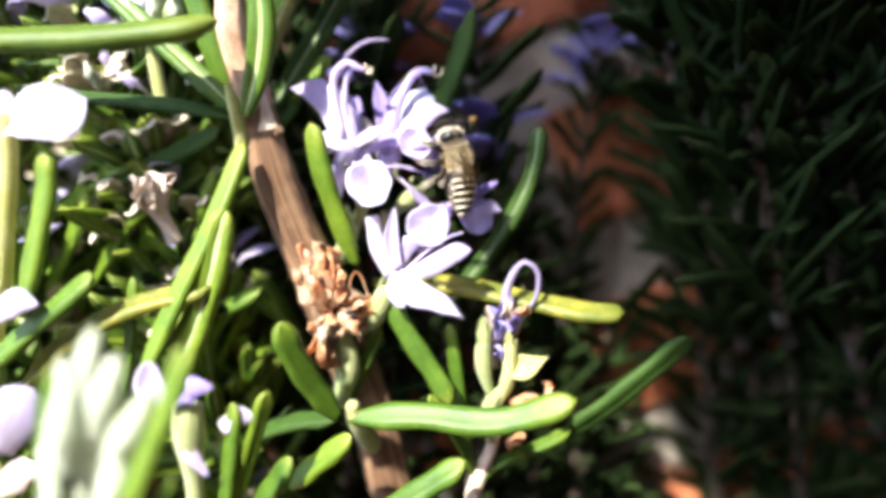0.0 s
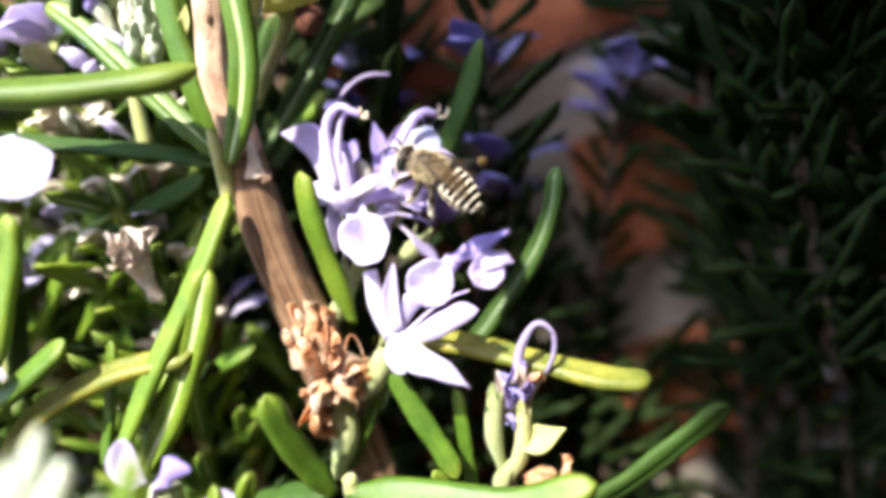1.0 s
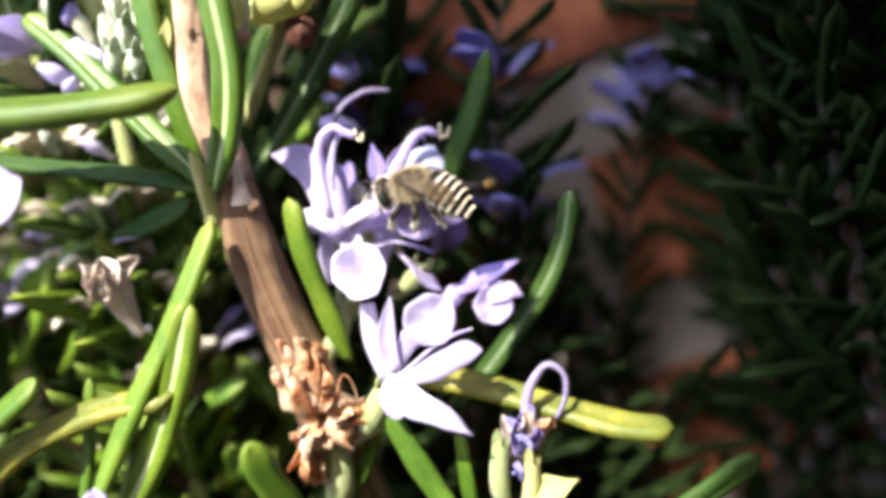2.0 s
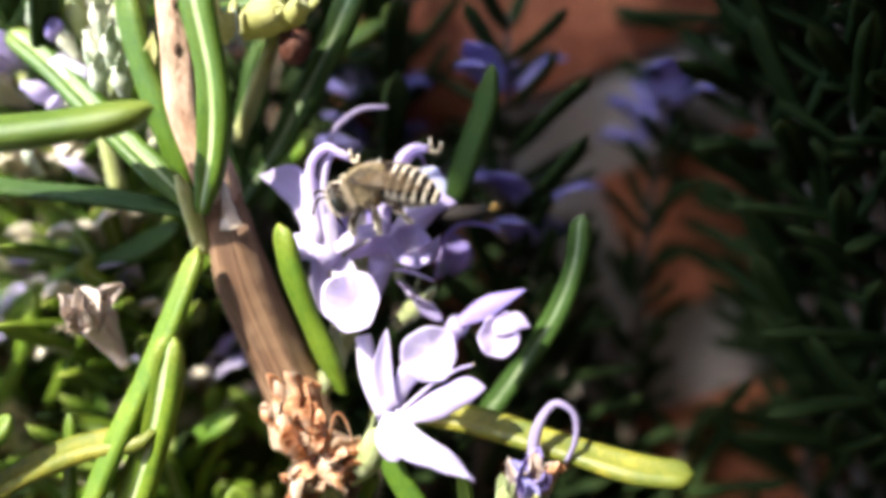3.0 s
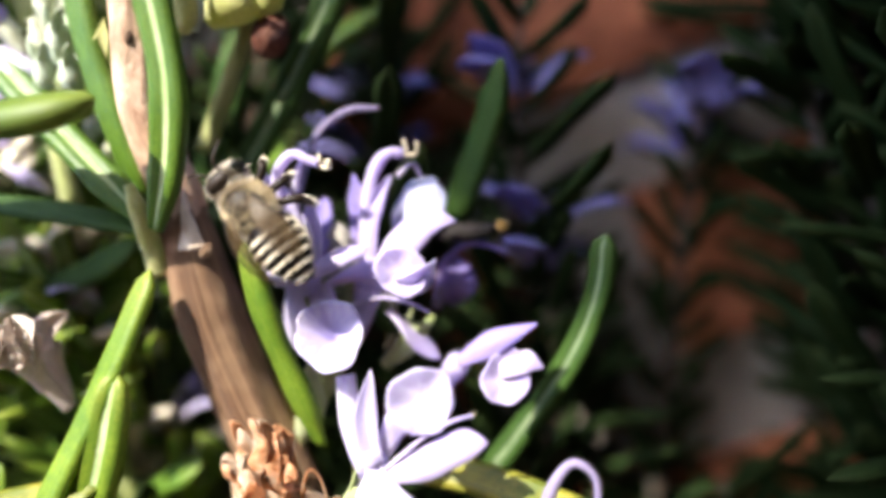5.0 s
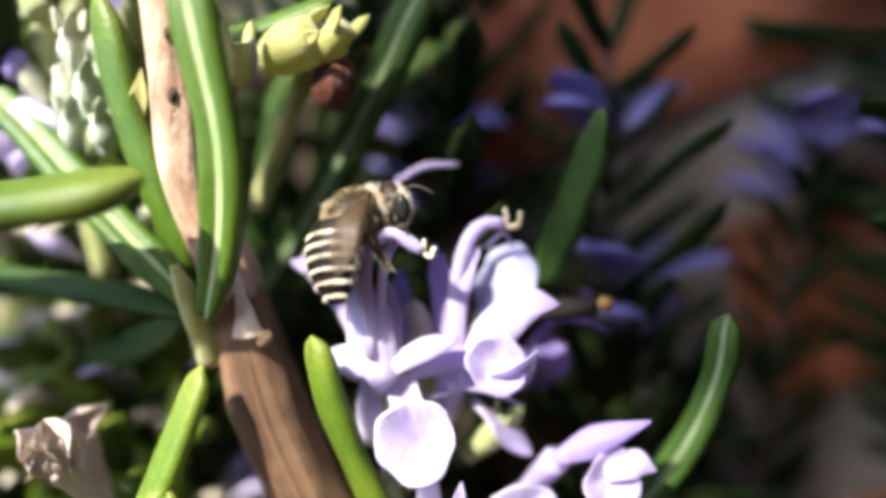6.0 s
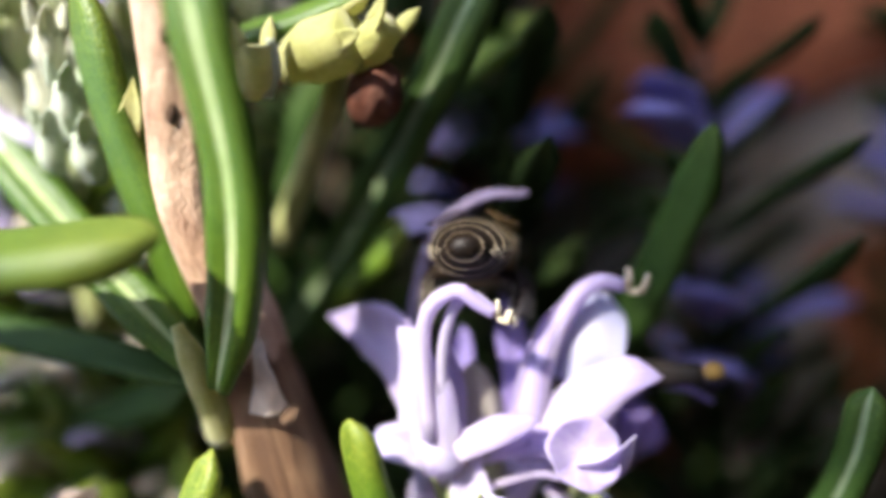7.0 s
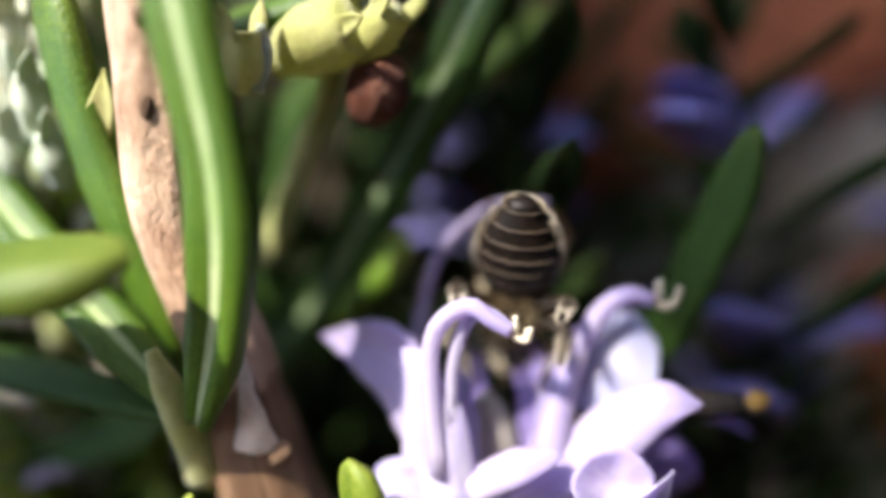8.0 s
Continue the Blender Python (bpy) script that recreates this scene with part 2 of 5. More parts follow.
def curve_through(points, count):
    """Even samples of a smooth curve through the points."""
    pts = [Vector(p) for p in points]
    if len(pts) == 2:
        return [pts[0].lerp(pts[1], i / (count - 1)) for i in range(count)]
    pts = [2 * pts[0] - pts[1]] + pts + [2 * pts[-1] - pts[-2]]
    out, spans = [], len(pts) - 3
    for i in range(count):
        x = i / (count - 1) * spans
        k = min(int(x), spans - 1)
        t = x - k
        a, b, c, d = pts[k:k + 4]
        out.append(0.5 * ((2 * b) + (c - a) * t + (2 * a - 5 * b + 4 * c - d) * t * t + (3 * b - a - 3 * c + d) * t ** 3))
    return out


def between(values, s):
    x = s * (len(values) - 1)
    k = min(int(x), len(values) - 2)
    t = x - k
    t = t * t * (3 - 2 * t)
    return values[k] + (values[k + 1] - values[k]) * t


def thing(name, base, label, category, group="", kind=""):
    ob = new(name)
    ob.empty_display_size = 0.005
    ob.matrix_basis = TILT @ Matrix.Translation(Vector(base) * MM)
    ob["base"] = tuple(base)
    return tagged(ob, label, category, group, kind)


def base_of(ob):
    while ob.parent:
        ob = ob.parent
    return tuple(ob["base"])


def part(name, shape, materials, parent, label="", smooth=True, origin=None):
    materials = materials if isinstance(materials, (list, tuple)) else [materials]
    base = base_of(parent)
    ob = new(name, shape.mesh(name, materials, origin or base, smooth))
    if origin:
        ob.location = (Vector(origin) - Vector(base)) * MM
    ob.parent = parent
    return tagged(ob, label) if label else ob


LEAF_SECTION = [(-1, -.12), (-.78, .2), (-.36, .34), (0, .12), (.36, .34), (.78, .2), (1, -.12),
                (.88, -.52), (.44, -.74), (.15, -.46), (-.15, -.46), (-.44, -.74), (-.88, -.52)]
LEAF_SLOTS = [0, 0, 0, 0, 0, 0, 0, 0, 0, 1, 0, 0, 0]


def leaf_shape(path, facing, width, rows=16, point=0.95):
    """A narrow leaf with rolled-under margins and a pale felted groove below. facing: the way the upper side looks."""
    line = curve_through(path, rows)
    length = sum((b - a).length for a, b in zip(line, line[1:]))
    up = Vector(facing)
    sides = []
    for i in range(rows):
        ahead = (line[min(i + 1, rows - 1)] - line[max(i - 1, 0)]).normalized()
        sides.append(ahead.cross(up))

    def ring(s):
        w = 0.5 * width * min(1.0, 0.42 + s * 3.2)
        end = (1 - s) * length / (width * point)
        if end < 1:
            w *= max(0.08, max(0.0, 1 - (1 - end) ** 2) ** 0.55)
        w *= 1 + 0.05 * math.sin(s * 17 + length)
        return [(a * w, b * w * 0.9) for a, b in LEAF_SECTION]

    return Shape().sweep(line, sides, ring, LEAF_SLOTS)


def leaf(parent, path, facing, width, material=None, label="", rows=30, name="leaf", origin=None, point=0.95):
    return part(name, leaf_shape(path, facing, width, rows, point), [material or LEAF, UNDER_DARK if material == LEAF_DIM else UNDER], parent, label, origin=origin)


def tube_shape(path, radii, rows=16, sides=10, shape=None, rough=0.0):
    line = curve_through(path, rows)
    hint = Vector((0.31, 0.87, 0.39))
    seed = line[0].x * 3.1

    def ring(s):
        r = between(radii, s)
        out = []
        for j in range(sides):
            a = 2 * math.pi * j / sides
            k = r * (1 + rough * math.sin(3 * a + seed) * math.sin(9 * s + a) + rough * 0.6 * math.sin(7 * a + 13 * s))
            out.append((k * math.cos(a), k * math.sin(a)))
        return out

    return (shape or Shape()).sweep(line, [hint] * rows, ring)


def tube(name, parent, path, radii, material, label="", rows=16, sides=10, rough=0.0):
    return part(name, tube_shape(path, radii, rows, sides, None, rough), material, parent, label)


def petal_shape(path, halves, across, cup=0.25, thick=0.09, rows=14, ruffle=0.05, cols=7):
    """A curved petal: half widths along a mid line, edges lifted by cup towards its upper side."""
    line = curve_through(path, rows)
    seed = line[0].x + line[-1].z

    def ring(s):
        w = max(0.06, between(halves, s))
        tip = (1 - s) * 5
        if tip < 1:
            w *= max(0.12, math.sqrt(1 - (1 - tip) ** 2))
        top, low = [], []
        for j in range(cols):
            a = -1 + 2 * j / (cols - 1)
            lift = cup * w * a * a + ruffle * w * math.sin(5 * a + 7 * s + seed) * (0.3 + abs(a))
            top.append((a * w, lift + thick / 2))
            low.append((a * w, lift - thick / 2))
        return top + low[::-1]

    return Shape().sweep(line, [Vector(across)] * rows, ring)


def petal(name, parent, path, halves, across, material=None, cup=0.25, label="", ruffle=0.05):
    return part(name, petal_shape(path, halves, across, cup, ruffle=ruffle), material or PETAL, parent, label)


def bowl_shape(centre, radii, front, root, depth=0.5, thick=0.1, rings=9, sides=30):
    """A hollow, rounded lobe that opens towards front; root: where its neck joins."""
    c, n = Vector(centre), Vector(front).normalized()
    up = Vector(root) - c
    up = (up - n * up.dot(n)).normalized()
    side = up.cross(n)
    sh = Shape()
    for back in (0, 1):
        first = len(sh.v)
        for i in range(rings + 1):
            r = max(0.001, i / rings)
            for j in range(sides):
                a = 2 * math.pi * j / sides
                wave = 1 + 0.045 * math.sin(3 * a + c.x) + 0.03 * math.sin(7 * a + c.z) * r
                x, y = radii[0] * r * wave * math.sin(a), radii[1] * r * wave * math.cos(a)
                lift = depth * radii[0] * (r * r - 0.25 * r ** 6) + 0.07 * radii[0] * r * r * math.sin(5 * a + c.y)
                sh.v.append(c + side * x + up * y + n * (lift - back * thick * (1 - 0.6 * r)))
        for i in range(rings):
            for j in range(sides):
                k = (j + 1) % sides
                a, b = first + i * sides, first + (i + 1) * sides
                face = (a + j, b + j, b + k, a + k)
                sh.f.append(face[::-1] if back else face)
                u, w, lo, hi = j / sides, (j + 1) / sides, i / rings, (i + 1) / rings
                sh.uv.append(((u, lo), (w, lo), (w, hi), (u, hi)) if back else ((u, lo), (u, hi), (w, hi), (w, lo)))
                sh.slot.append(0)
    rim, other = rings * sides, (2 * rings + 1) * sides
    for j in range(sides):
        k = (j + 1) % sides
        sh.f.append((rim + j, other + j, other + k, rim + k))
        sh.uv.append(((0, 1), (0, 1), (1, 1), (1, 1)))
        sh.slot.append(0)
    return sh


def bowl(name, parent, centre, radii, front, root, material=None, depth=0.5, label=""):
    return part(name, bowl_shape(centre, radii, front, root, depth), material or PETAL_BOWL, parent, label)


def ball_shape(centre, radii, ahead=(0, 0, 1), rows=10, sides=12, shape=None, lumps=0.0):
    c, d = Vector(centre), Vector(ahead).normalized()
    line = [c - d * radii[0] * math.cos(math.pi * i / (rows - 1)) for i in range(rows)]
    side = d.orthogonal()

    def ring(s):
        r = max(0.03, math.sin(math.pi * s))
        return [(radii[1] * r * math.cos(2 * math.pi * j / sides) * (1 + lumps * math.sin(5 * j + 9 * s)),
                 radii[2] * r * math.sin(2 * math.pi * j / sides) * (1 + lumps * math.cos(4 * j + 7 * s))) for j in range(sides)]

    return (shape or Shape()).sweep(line, [side] * rows, ring)


def stamen(parent, path, radius, material=None, anther=None):
    """A filament with a hooked anther at its end."""
    st = part("stamen", tube_shape(path, [radius, radius * 0.95, radius * 0.7], 18, 8), material or PETAL, parent, origin=path[0])
    st["foot"] = tuple((Vector(path[0]) - Vector(base_of(parent))) * MM)
    end, back = Vector(path[-1]), (Vector(path[-1]) - Vector(path[-2])).normalized()
    size = min(1.0, radius / 0.5) ** 1.6
    lift = Vector((0.1, -0.2, 1.0)) * size
    back = back * size
    hook = Shape()
    tube_shape([end, end + back * 0.5 - lift * 0.2, end + back * 1.0 + lift * 0.05, end + back * 1.1 + lift * 0.8], [0.16 * size + 0.02, 0.2 * size, 0.19 * size, 0.16 * size], 10, 8, hook)
    tube_shape([end, end + back * 0.25 + lift * 0.3, end + back * 0.15 + lift * 0.95], [0.15 * size + 0.02, 0.2 * size, 0.15 * size], 8, 8, hook)
    ob = part("anther", hook, anther or BUD_YELLOW, st, "cream hooked anther", origin=path[0])
    ob.location = (0, 0, 0)
    return st


# ---- wall, ground, coping ----
def brick_shape(length, height, depth, seed):
    """A worn brick with rounded, slightly uneven edges."""
    rnd = random.Random(seed)
    sh = Shape()
    nx, nz, r = 7, 4, 1.2
    front = []
    for k in range(nz + 1):
        for i in range(nx + 1):
            x, z = length * (i / nx - 0.5), height * (k / nz - 0.5)
            edge = min(length / 2 - abs(x), height / 2 - abs(z))
            y = -depth + (r if edge < 0.01 else 0) + rnd.uniform(-0.35, 0.35)
            if edge < 0.01:
                x, z = x * (1 - rnd.uniform(0, 0.6) / length), z * (1 - rnd.uniform(0, 0.8) / height)
            front.append(len(sh.v))
            sh.v.append(Vector((x, y, z)))
    w = nx + 1
    for k in range(nz):
        for i in range(nx):
            a = k * w + i
            sh.f.append((a, a + 1, a + 1 + w, a + w))
    rim = [i for i in range(w)] + [k * w + nx for k in range(1, nz + 1)] + [nz * w + i for i in range(nx - 1, -1, -1)] + [k * w for k in range(nz - 1, 0, -1)]
    back = len(sh.v)
    for i in rim:
        p = sh.v[i]
        sh.v.append(Vector((p.x, 6.0, p.z)))
    for a in range(len(rim)):
        b = (a + 1) % len(rim)
        sh.f.append((rim[b], rim[a], back + a, back + b))
    for face in sh.f:
        sh.uv.append(tuple((sh.v[i].x / length, sh.v[i].z / height) for i in face))
        sh.slot.append(0)
    return sh


def slab(name, lo, hi, material, cuts=1):
    bm = bmesh.new()
    bmesh.ops.create_cube(bm, size=1.0)
    for v in bm.verts:
        v.co = Vector([(lo[i] + hi[i]) / 2 + v.co[i] * (hi[i] - lo[i]) for i in range(3)]) * MM
    if cuts > 1:
        bmesh.ops.subdivide_edges(bm, edges=bm.edges[:], cuts=cuts, use_grid_fill=True)
    bmesh.ops.bevel(bm, geom=bm.edges[:] if cuts <= 1 else [], offset=0.0015, segments=2, affect="EDGES")
    me = bpy.data.meshes.new(name)
    bm.to_mesh(me)
    bm.free()
    me.materials.append(material)
    return new(name, me)


WALL_Y, COURSE, BRICK_H = 108.0, 28.0, 17.0
ground = slab("ground", (-3e6, -3e6, -420), (3e6, 3e6, -400), SOIL)
tagged(ground, "bare dry brown soil below the shrub", "ground", kind="structure")
wall = slab("wall_north", (-1500, WALL_Y + 1, -400), (1500, WALL_Y + 200, 300), MORTAR)
tagged(wall, "old brick wall with wide pale lime joints, in shade", "wall", kind="structure")
coping = slab("wall_coping", (-1500, WALL_Y - 12, 300), (1500, WALL_Y + 215, 340), STONE)
tagged(coping, "projecting grey stone slab on the wall top", "coping", kind="structure")


# Walls added out of view; they cut sky light and deepen the shade
opposite = slab("wall_south", (-1500, -300, -400), (-20, -200, 150), STONE)
tagged(opposite, "added unseen grey wall behind the camera, holding back sky light", "wall", kind="structure")
higher = slab("wall_south_high", (-19, -300, -400), (1500, -200, 420), STONE)
tagged(higher, "added unseen taller grey wall that darkens the right", "wall", kind="structure")
shade_east = slab("wall_east", (114, -198, -400), (214, WALL_Y - 3, 72), STONE)
tagged(shade_east, "added unseen grey wall at the right, holding back sky light", "wall", kind="structure")


def shade_board():
    """An added, unseen dark board on a post, towards the sun; its slanting edge is shaped to draw the line of shade
    across the bed.
    """
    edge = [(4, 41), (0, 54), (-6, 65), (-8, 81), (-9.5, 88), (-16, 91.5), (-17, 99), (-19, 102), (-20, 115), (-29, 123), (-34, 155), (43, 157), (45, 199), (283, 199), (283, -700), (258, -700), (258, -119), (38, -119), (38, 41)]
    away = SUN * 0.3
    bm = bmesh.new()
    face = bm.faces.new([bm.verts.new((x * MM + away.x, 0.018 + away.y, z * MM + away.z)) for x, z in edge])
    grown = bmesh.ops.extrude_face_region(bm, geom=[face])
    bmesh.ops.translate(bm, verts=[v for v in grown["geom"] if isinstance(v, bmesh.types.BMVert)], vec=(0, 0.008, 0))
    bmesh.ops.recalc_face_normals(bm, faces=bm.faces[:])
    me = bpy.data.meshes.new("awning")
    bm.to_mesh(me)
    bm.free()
    me.materials.append(SHADE_BROWN)
    return tagged(new("awning", me), "added unseen dark board on a post, casting the shade line", "awning", kind="structure")


shade_board()
# Board added just above the view to keep sky light off the right end
eave = slab("eave", (22, 46, 22), (560, WALL_Y - 3, 32), SHADE_BROWN)
tagged(eave, "added unseen dark timber board that darkens the right end", "eave", kind="structure")


def shade_screen():
    """Added, unseen dark boards that block light, aslant just outside the view's right edge, one board beside the
    other.
    """
    ob = new("screen")
    tagged(ob, "added unseen dark boards blocking light from the right", "screen", kind="structure")
    start, end, count = Vector((19, 20)), Vector((70, 104)), 7
    way = (end - start) / count
    across = Vector((-way.y, way.x)).normalized() * 5
    for i in range(count):
        a, b = start + way * (i + 0.03), start + way * (i + 0.97)
        ring = [a, b, b - across, a - across]
        bm = bmesh.new()
        low = [bm.verts.new((q.x * MM, q.y * MM, -0.4)) for q in ring]
        top = [bm.verts.new((q.x * MM, q.y * MM, (24 if i > 2 else 120) * MM)) for q in ring]
        bm.faces.new(low)
        bm.faces.new(top[::-1])
        for k in range(4):
            bm.faces.new((low[k], top[k], top[(k + 1) % 4], low[(k + 1) % 4]))
        bmesh.ops.recalc_face_normals(bm, faces=bm.faces[:])
        me = bpy.data.meshes.new("board")
        bm.to_mesh(me)
        bm.free()
        me.materials.append(SHADE_BROWN)
        new("board", me).parent = ob
    return ob


shade_screen()


def far_bricks():
    """The courses beyond the stretch beside the shrub, as one piece of masonry."""
    sh = Shape()
    for row in range(-14, 12):
        z = -9.5 + row * COURSE
        for i in range(-16, 17):
            x = 14 + 42 + i * 96.0 + (48 if row % 2 else 0)
            if abs(x) > 1450 or abs(x) < 330 and -6 <= row <= 5 or z > 290:
                continue
            one = brick_shape(84.0, BRICK_H, 2.0, row * 100 + i)
            k = len(sh.v)
            sh.v += [p + Vector((x, WALL_Y, z)) for p in one.v]
            sh.f += [tuple(a + k for a in f) for f in one.f]
            sh.uv += one.uv
            sh.slot += one.slot
    ob = new("brick_courses", sh.mesh("brick_courses", [BRICK], smooth=False))
    ob.parent = wall
    return tagged(ob, kind="stuff")


# ---- the flowering branch with the bee ----
branch = thing("rosemary_branch", (-5.4, 82.0, -39.8), "flowering rosemary branch with woody brown stem and lavender blossoms", "rosemary branch")
stem = tube("stem", branch, [(-1.6, 84.0, -52.8), (-5.5, 83.5, -40.6), (-8.2, 83.0, -29.6), (-12.0, 82.5, -19.0), (-16.0, 82.0, -9.0), (-17.8, 81.6, -3.8), (-18.9, 81.4, 0.9), (-19.6, 81.3, 3.5)],
            [2.6, 2.6, 2.5, 2.5, 2.4, 2.4, 2.05, 1.9], BARK, "brown fibrous woody stem", rows=44, sides=28, rough=0.06)
tube("upper_stem", branch, [(-19.1, 81.4, 1.5), (-19.7, 81.3, 4.7), (-21.2, 80.2, 10.5), (-21.4, 79.6, 15.2), (-21.4, 79.2, 19.6), (-21.7, 78.8, 24.4)],
     [1.7, 1.8, 1.55, 1.4, 1.35, 1.25], BARK_SUNLIT, "upper stem in a lighter peach that carries its sunlight", rows=60, sides=24, rough=0.08)
part("knot", ball_shape((-21.0, 78.4, 15.4), (0.5, 0.25, 0.22), (0.2, 0, 1), lumps=0.1), BARK, branch)
part("knot", ball_shape((-20.5, 77.9, 18.9), (0.6, 0.3, 0.3), (0.6, 0, 0.6), lumps=0.1), BARK, branch)
part("knot", ball_shape((-16.8, 79.4, 1.0), (0.6, 0.5, 0.5), (0.6, 0, 0.6), lumps=0.1), BARK, branch)
for k, (dx, w) in enumerate(((-0.9, 0.5), (0.2, 0.45), (1.1, 0.4))):
    # loose strips of bark
    a = Vector((-18.7, 79.6, -0.3)) + Vector((dx, 0.25 * abs(dx), 0))
    b = Vector((-15.9, 80.0, -8.8)) + Vector((dx * 1.1, 0.25 * abs(dx), 0))
    c = Vector((-14.1, 80.3, -13.0)) + Vector((dx * 1.2, 0.2 * abs(dx), 0))
    part("bark_strip", petal_shape([a, b, c], [w, w * 1.2, w * 0.6], (1, 0.3, 0.3), -0.2, 0.2), BARK, branch)
# pale strip built where a patch of sunlight lies on the stem
petal("bark_sheath", branch, [(-17.9, 78.9, 1.1), (-18.0, 79.0, 2.5), (-18.2, 79.2, 3.9), (-18.3, 79.6, 5.4)], [1.05, 0.75, 0.36, 0.04], (0.92, -0.15, 0.3), PALE_SUN_FELT, -0.5, "pale pointed bark strip standing for a sun patch", ruffle=0.12)
# leaf pair and whorl at the upper node
tube("shoot", branch, [(-20.6, 80.2, -0.6), (-20.8, 79.2, 1.7), (-21.1, 78.4, 3.9), (-21.6, 78.2, 5.7)], [0.9, 0.8, 0.65, 0.3], CALYX_YELLOW, "bright yellow-green leaf joint", rough=0.05)
tube("shoot", branch, [(-20.7, 79.4, 1.3), (-20.1, 78.6, 3.1), (-19.7, 78.3, 4.5)], [0.4, 0.34, 0.18], CALYX_YELLOW, rough=0.05)
leaf(branch, [(-19.8, 78.4, 2.6), (-18.1, 77.6, 7.5), (-17.5, 77.0, 12.5), (-18.3, 76.8, 18.7), (-18.9, 77.0, 22.3)], (0.25, 1, 0.1), 2.9, label="long green leaf showing its pale felted groove")
leaf(branch, [(-22.3, 81.5, 3.1), (-23.8, 80.8, 9.2), (-25.3, 80.4, 14.7), (-26.5, 80.4, 21.6)], (-0.5, -0.75, 0.3), 2.9)
leaf(branch, [(-20.6, 79.0, 2.7), (-27.1, 80.5, 8.4), (-33.2, 82.0, 14.0), (-38.9, 84.0, 18.2)], (-0.45, 0.8, -0.4), 2.5, LEAF)
leaf(branch, [(-20.7, 79.2, 2.5), (-27.7, 80.0, 3.8), (-37.8, 81.5, 4.7), (-47.0, 83.0, 5.6)], (0.1, -0.6, 0.8), 2.0, LEAF_DIM)
leaf_near = leaf(branch, [(-55.4, 74.0, 9.1), (-44.7, 74.0, 9.3), (-32.0, 74.0, 9.6), (-20.6, 74.1, 10.8)], (0.0, -0.3, 0.95), 4.7, LEAF_MID, "broad glossy yellow-green leaf reaching forward", rows=40)
leaf(branch, [(-30.1, 72.6, -24.2), (-26.6, 73.5, -16.0), (-22.8, 75.1, -7.9), (-19.9, 77.4, 0.0)], (-0.45, -0.85, 0.25), 2.3, LEAF_LIGHT, "yellow-green leaf with pale rolled edges")
leaf(branch, [(-28.4, 74.8, -25.8), (-25.3, 74.9, -19.8), (-23.0, 75.0, -13.4), (-21.4, 75.2, -6.4)], (-0.1, 1, -0.2), 3.1, LEAF_LIGHT, "green leaf with a white felted groove")
leaf_small = leaf(branch, [(-9.3, 80.2, -13.0), (-11.0, 79.2, -8.1), (-12.5, 78.0, -2.8), (-13.2, 77.4, 1.8)], (-0.62, -0.75, 0.1), 2.7, LEAF_LIGHT, "small upright yellow-green leaf beside the stem", origin=(-11.6, 77.6, -5.1))
leaf(branch, [(-7.7, 83.0, -15.3), (0.4, 82.0, -15.2), (8.7, 79.0, -16.3), (14.3, 77.0, -17.1), (18.5, 76.4, -17.2)], (0.0, -0.55, 0.8), 2.7, LEAF_YELLOW, "yellow mottled leaf")
leaf(branch, [(-0.2, 86.0, -19.8), (4.2, 86.0, -13.9), (8.3, 85.5, -7.5), (10.2, 85.0, -2.4), (10.6, 84.4, 1.7)], (0.6, 0.8, 0.2), 2.1, LEAF_DIM, "curved leaf coloured dark for the shade")
leaf(branch, [(-5.9, 77.5, -15.8), (-3.4, 77.0, -20.2), (-0.9, 76.5, -23.9), (0.8, 76.0, -26.8)], (-0.4, -0.8, 0.5), 2.2)
leaf(branch, [(-10.6, 75.0, -27.9), (-12.8, 73.5, -24.1), (-14.4, 72.0, -20.5), (-15.5, 71.0, -17.0)], (0.3, -0.9, 0.4), 2.7, label="green leaf with bright rolled edges")
leaf(branch, [(-9.6, 76.0, -28.2), (-2.5, 74.0, -27.2), (5.3, 72.0, -27.1), (12.7, 70.0, -24.3)], (0.1, -0.75, 0.65), 3.0, label="long green leaf reaching out sideways")
leaf(branch, [(-10.9, 77.0, -28.6), (-16.0, 79.0, -29.7), (-21.4, 81.0, -32.1)], (0, -0.4, 0.9), 2.6, LEAF_DIM)
leaf(branch, [(-10.5, 80.0, -28.0), (-8.7, 80.0, -24.1), (-6.7, 80.0, -19.2)], (-0.6, -0.7, 0.1), 1.6)
leaf(branch, [(2.9, 79.0, -33.8), (1.7, 79.0, -26.9), (0.6, 79.0, -19.0)], (-0.5, -0.8, 0.1), 1.6)
leaf(branch, [(-15.8, 75.0, -35.1), (-12.8, 74.0, -32.3), (-9.1, 73.0, -29.0)], (-0.3, -0.7, 0.6), 2.6, LEAF_LIGHT)
leaf(branch, [(-8.2, 73.0, -38.5), (-2.5, 72.0, -34.3), (2.2, 71.5, -31.0)], (-0.2, -0.6, 0.75), 2.8)
leaf(branch, [(-18.9, 70.0, -36.0), (-16.4, 69.5, -32.6), (-14.3, 69.0, -29.6)], (-0.5, -0.7, 0.4), 2.4)
leaf(branch, [(-21.0, 69.0, -35.5), (-20.2, 68.5, -29.9), (-19.4, 68.5, -24.0)], (-0.6, -0.7, 0.1), 2.0)
leaf(branch, [(-20.0, 69.0, -34.6), (-18.1, 69.0, -29.0), (-16.3, 69.0, -23.0)], (0.6, -0.7, 0.1), 1.8, LEAF_LIGHT)
tube("shoot", branch, [(-7.6, 80.0, -33.0), (-9.0, 77.0, -29.0), (-9.4, 76.0, -26.8)], [1.0, 1.1, 0.7], NODE_GREEN, "pale green leaf joint")
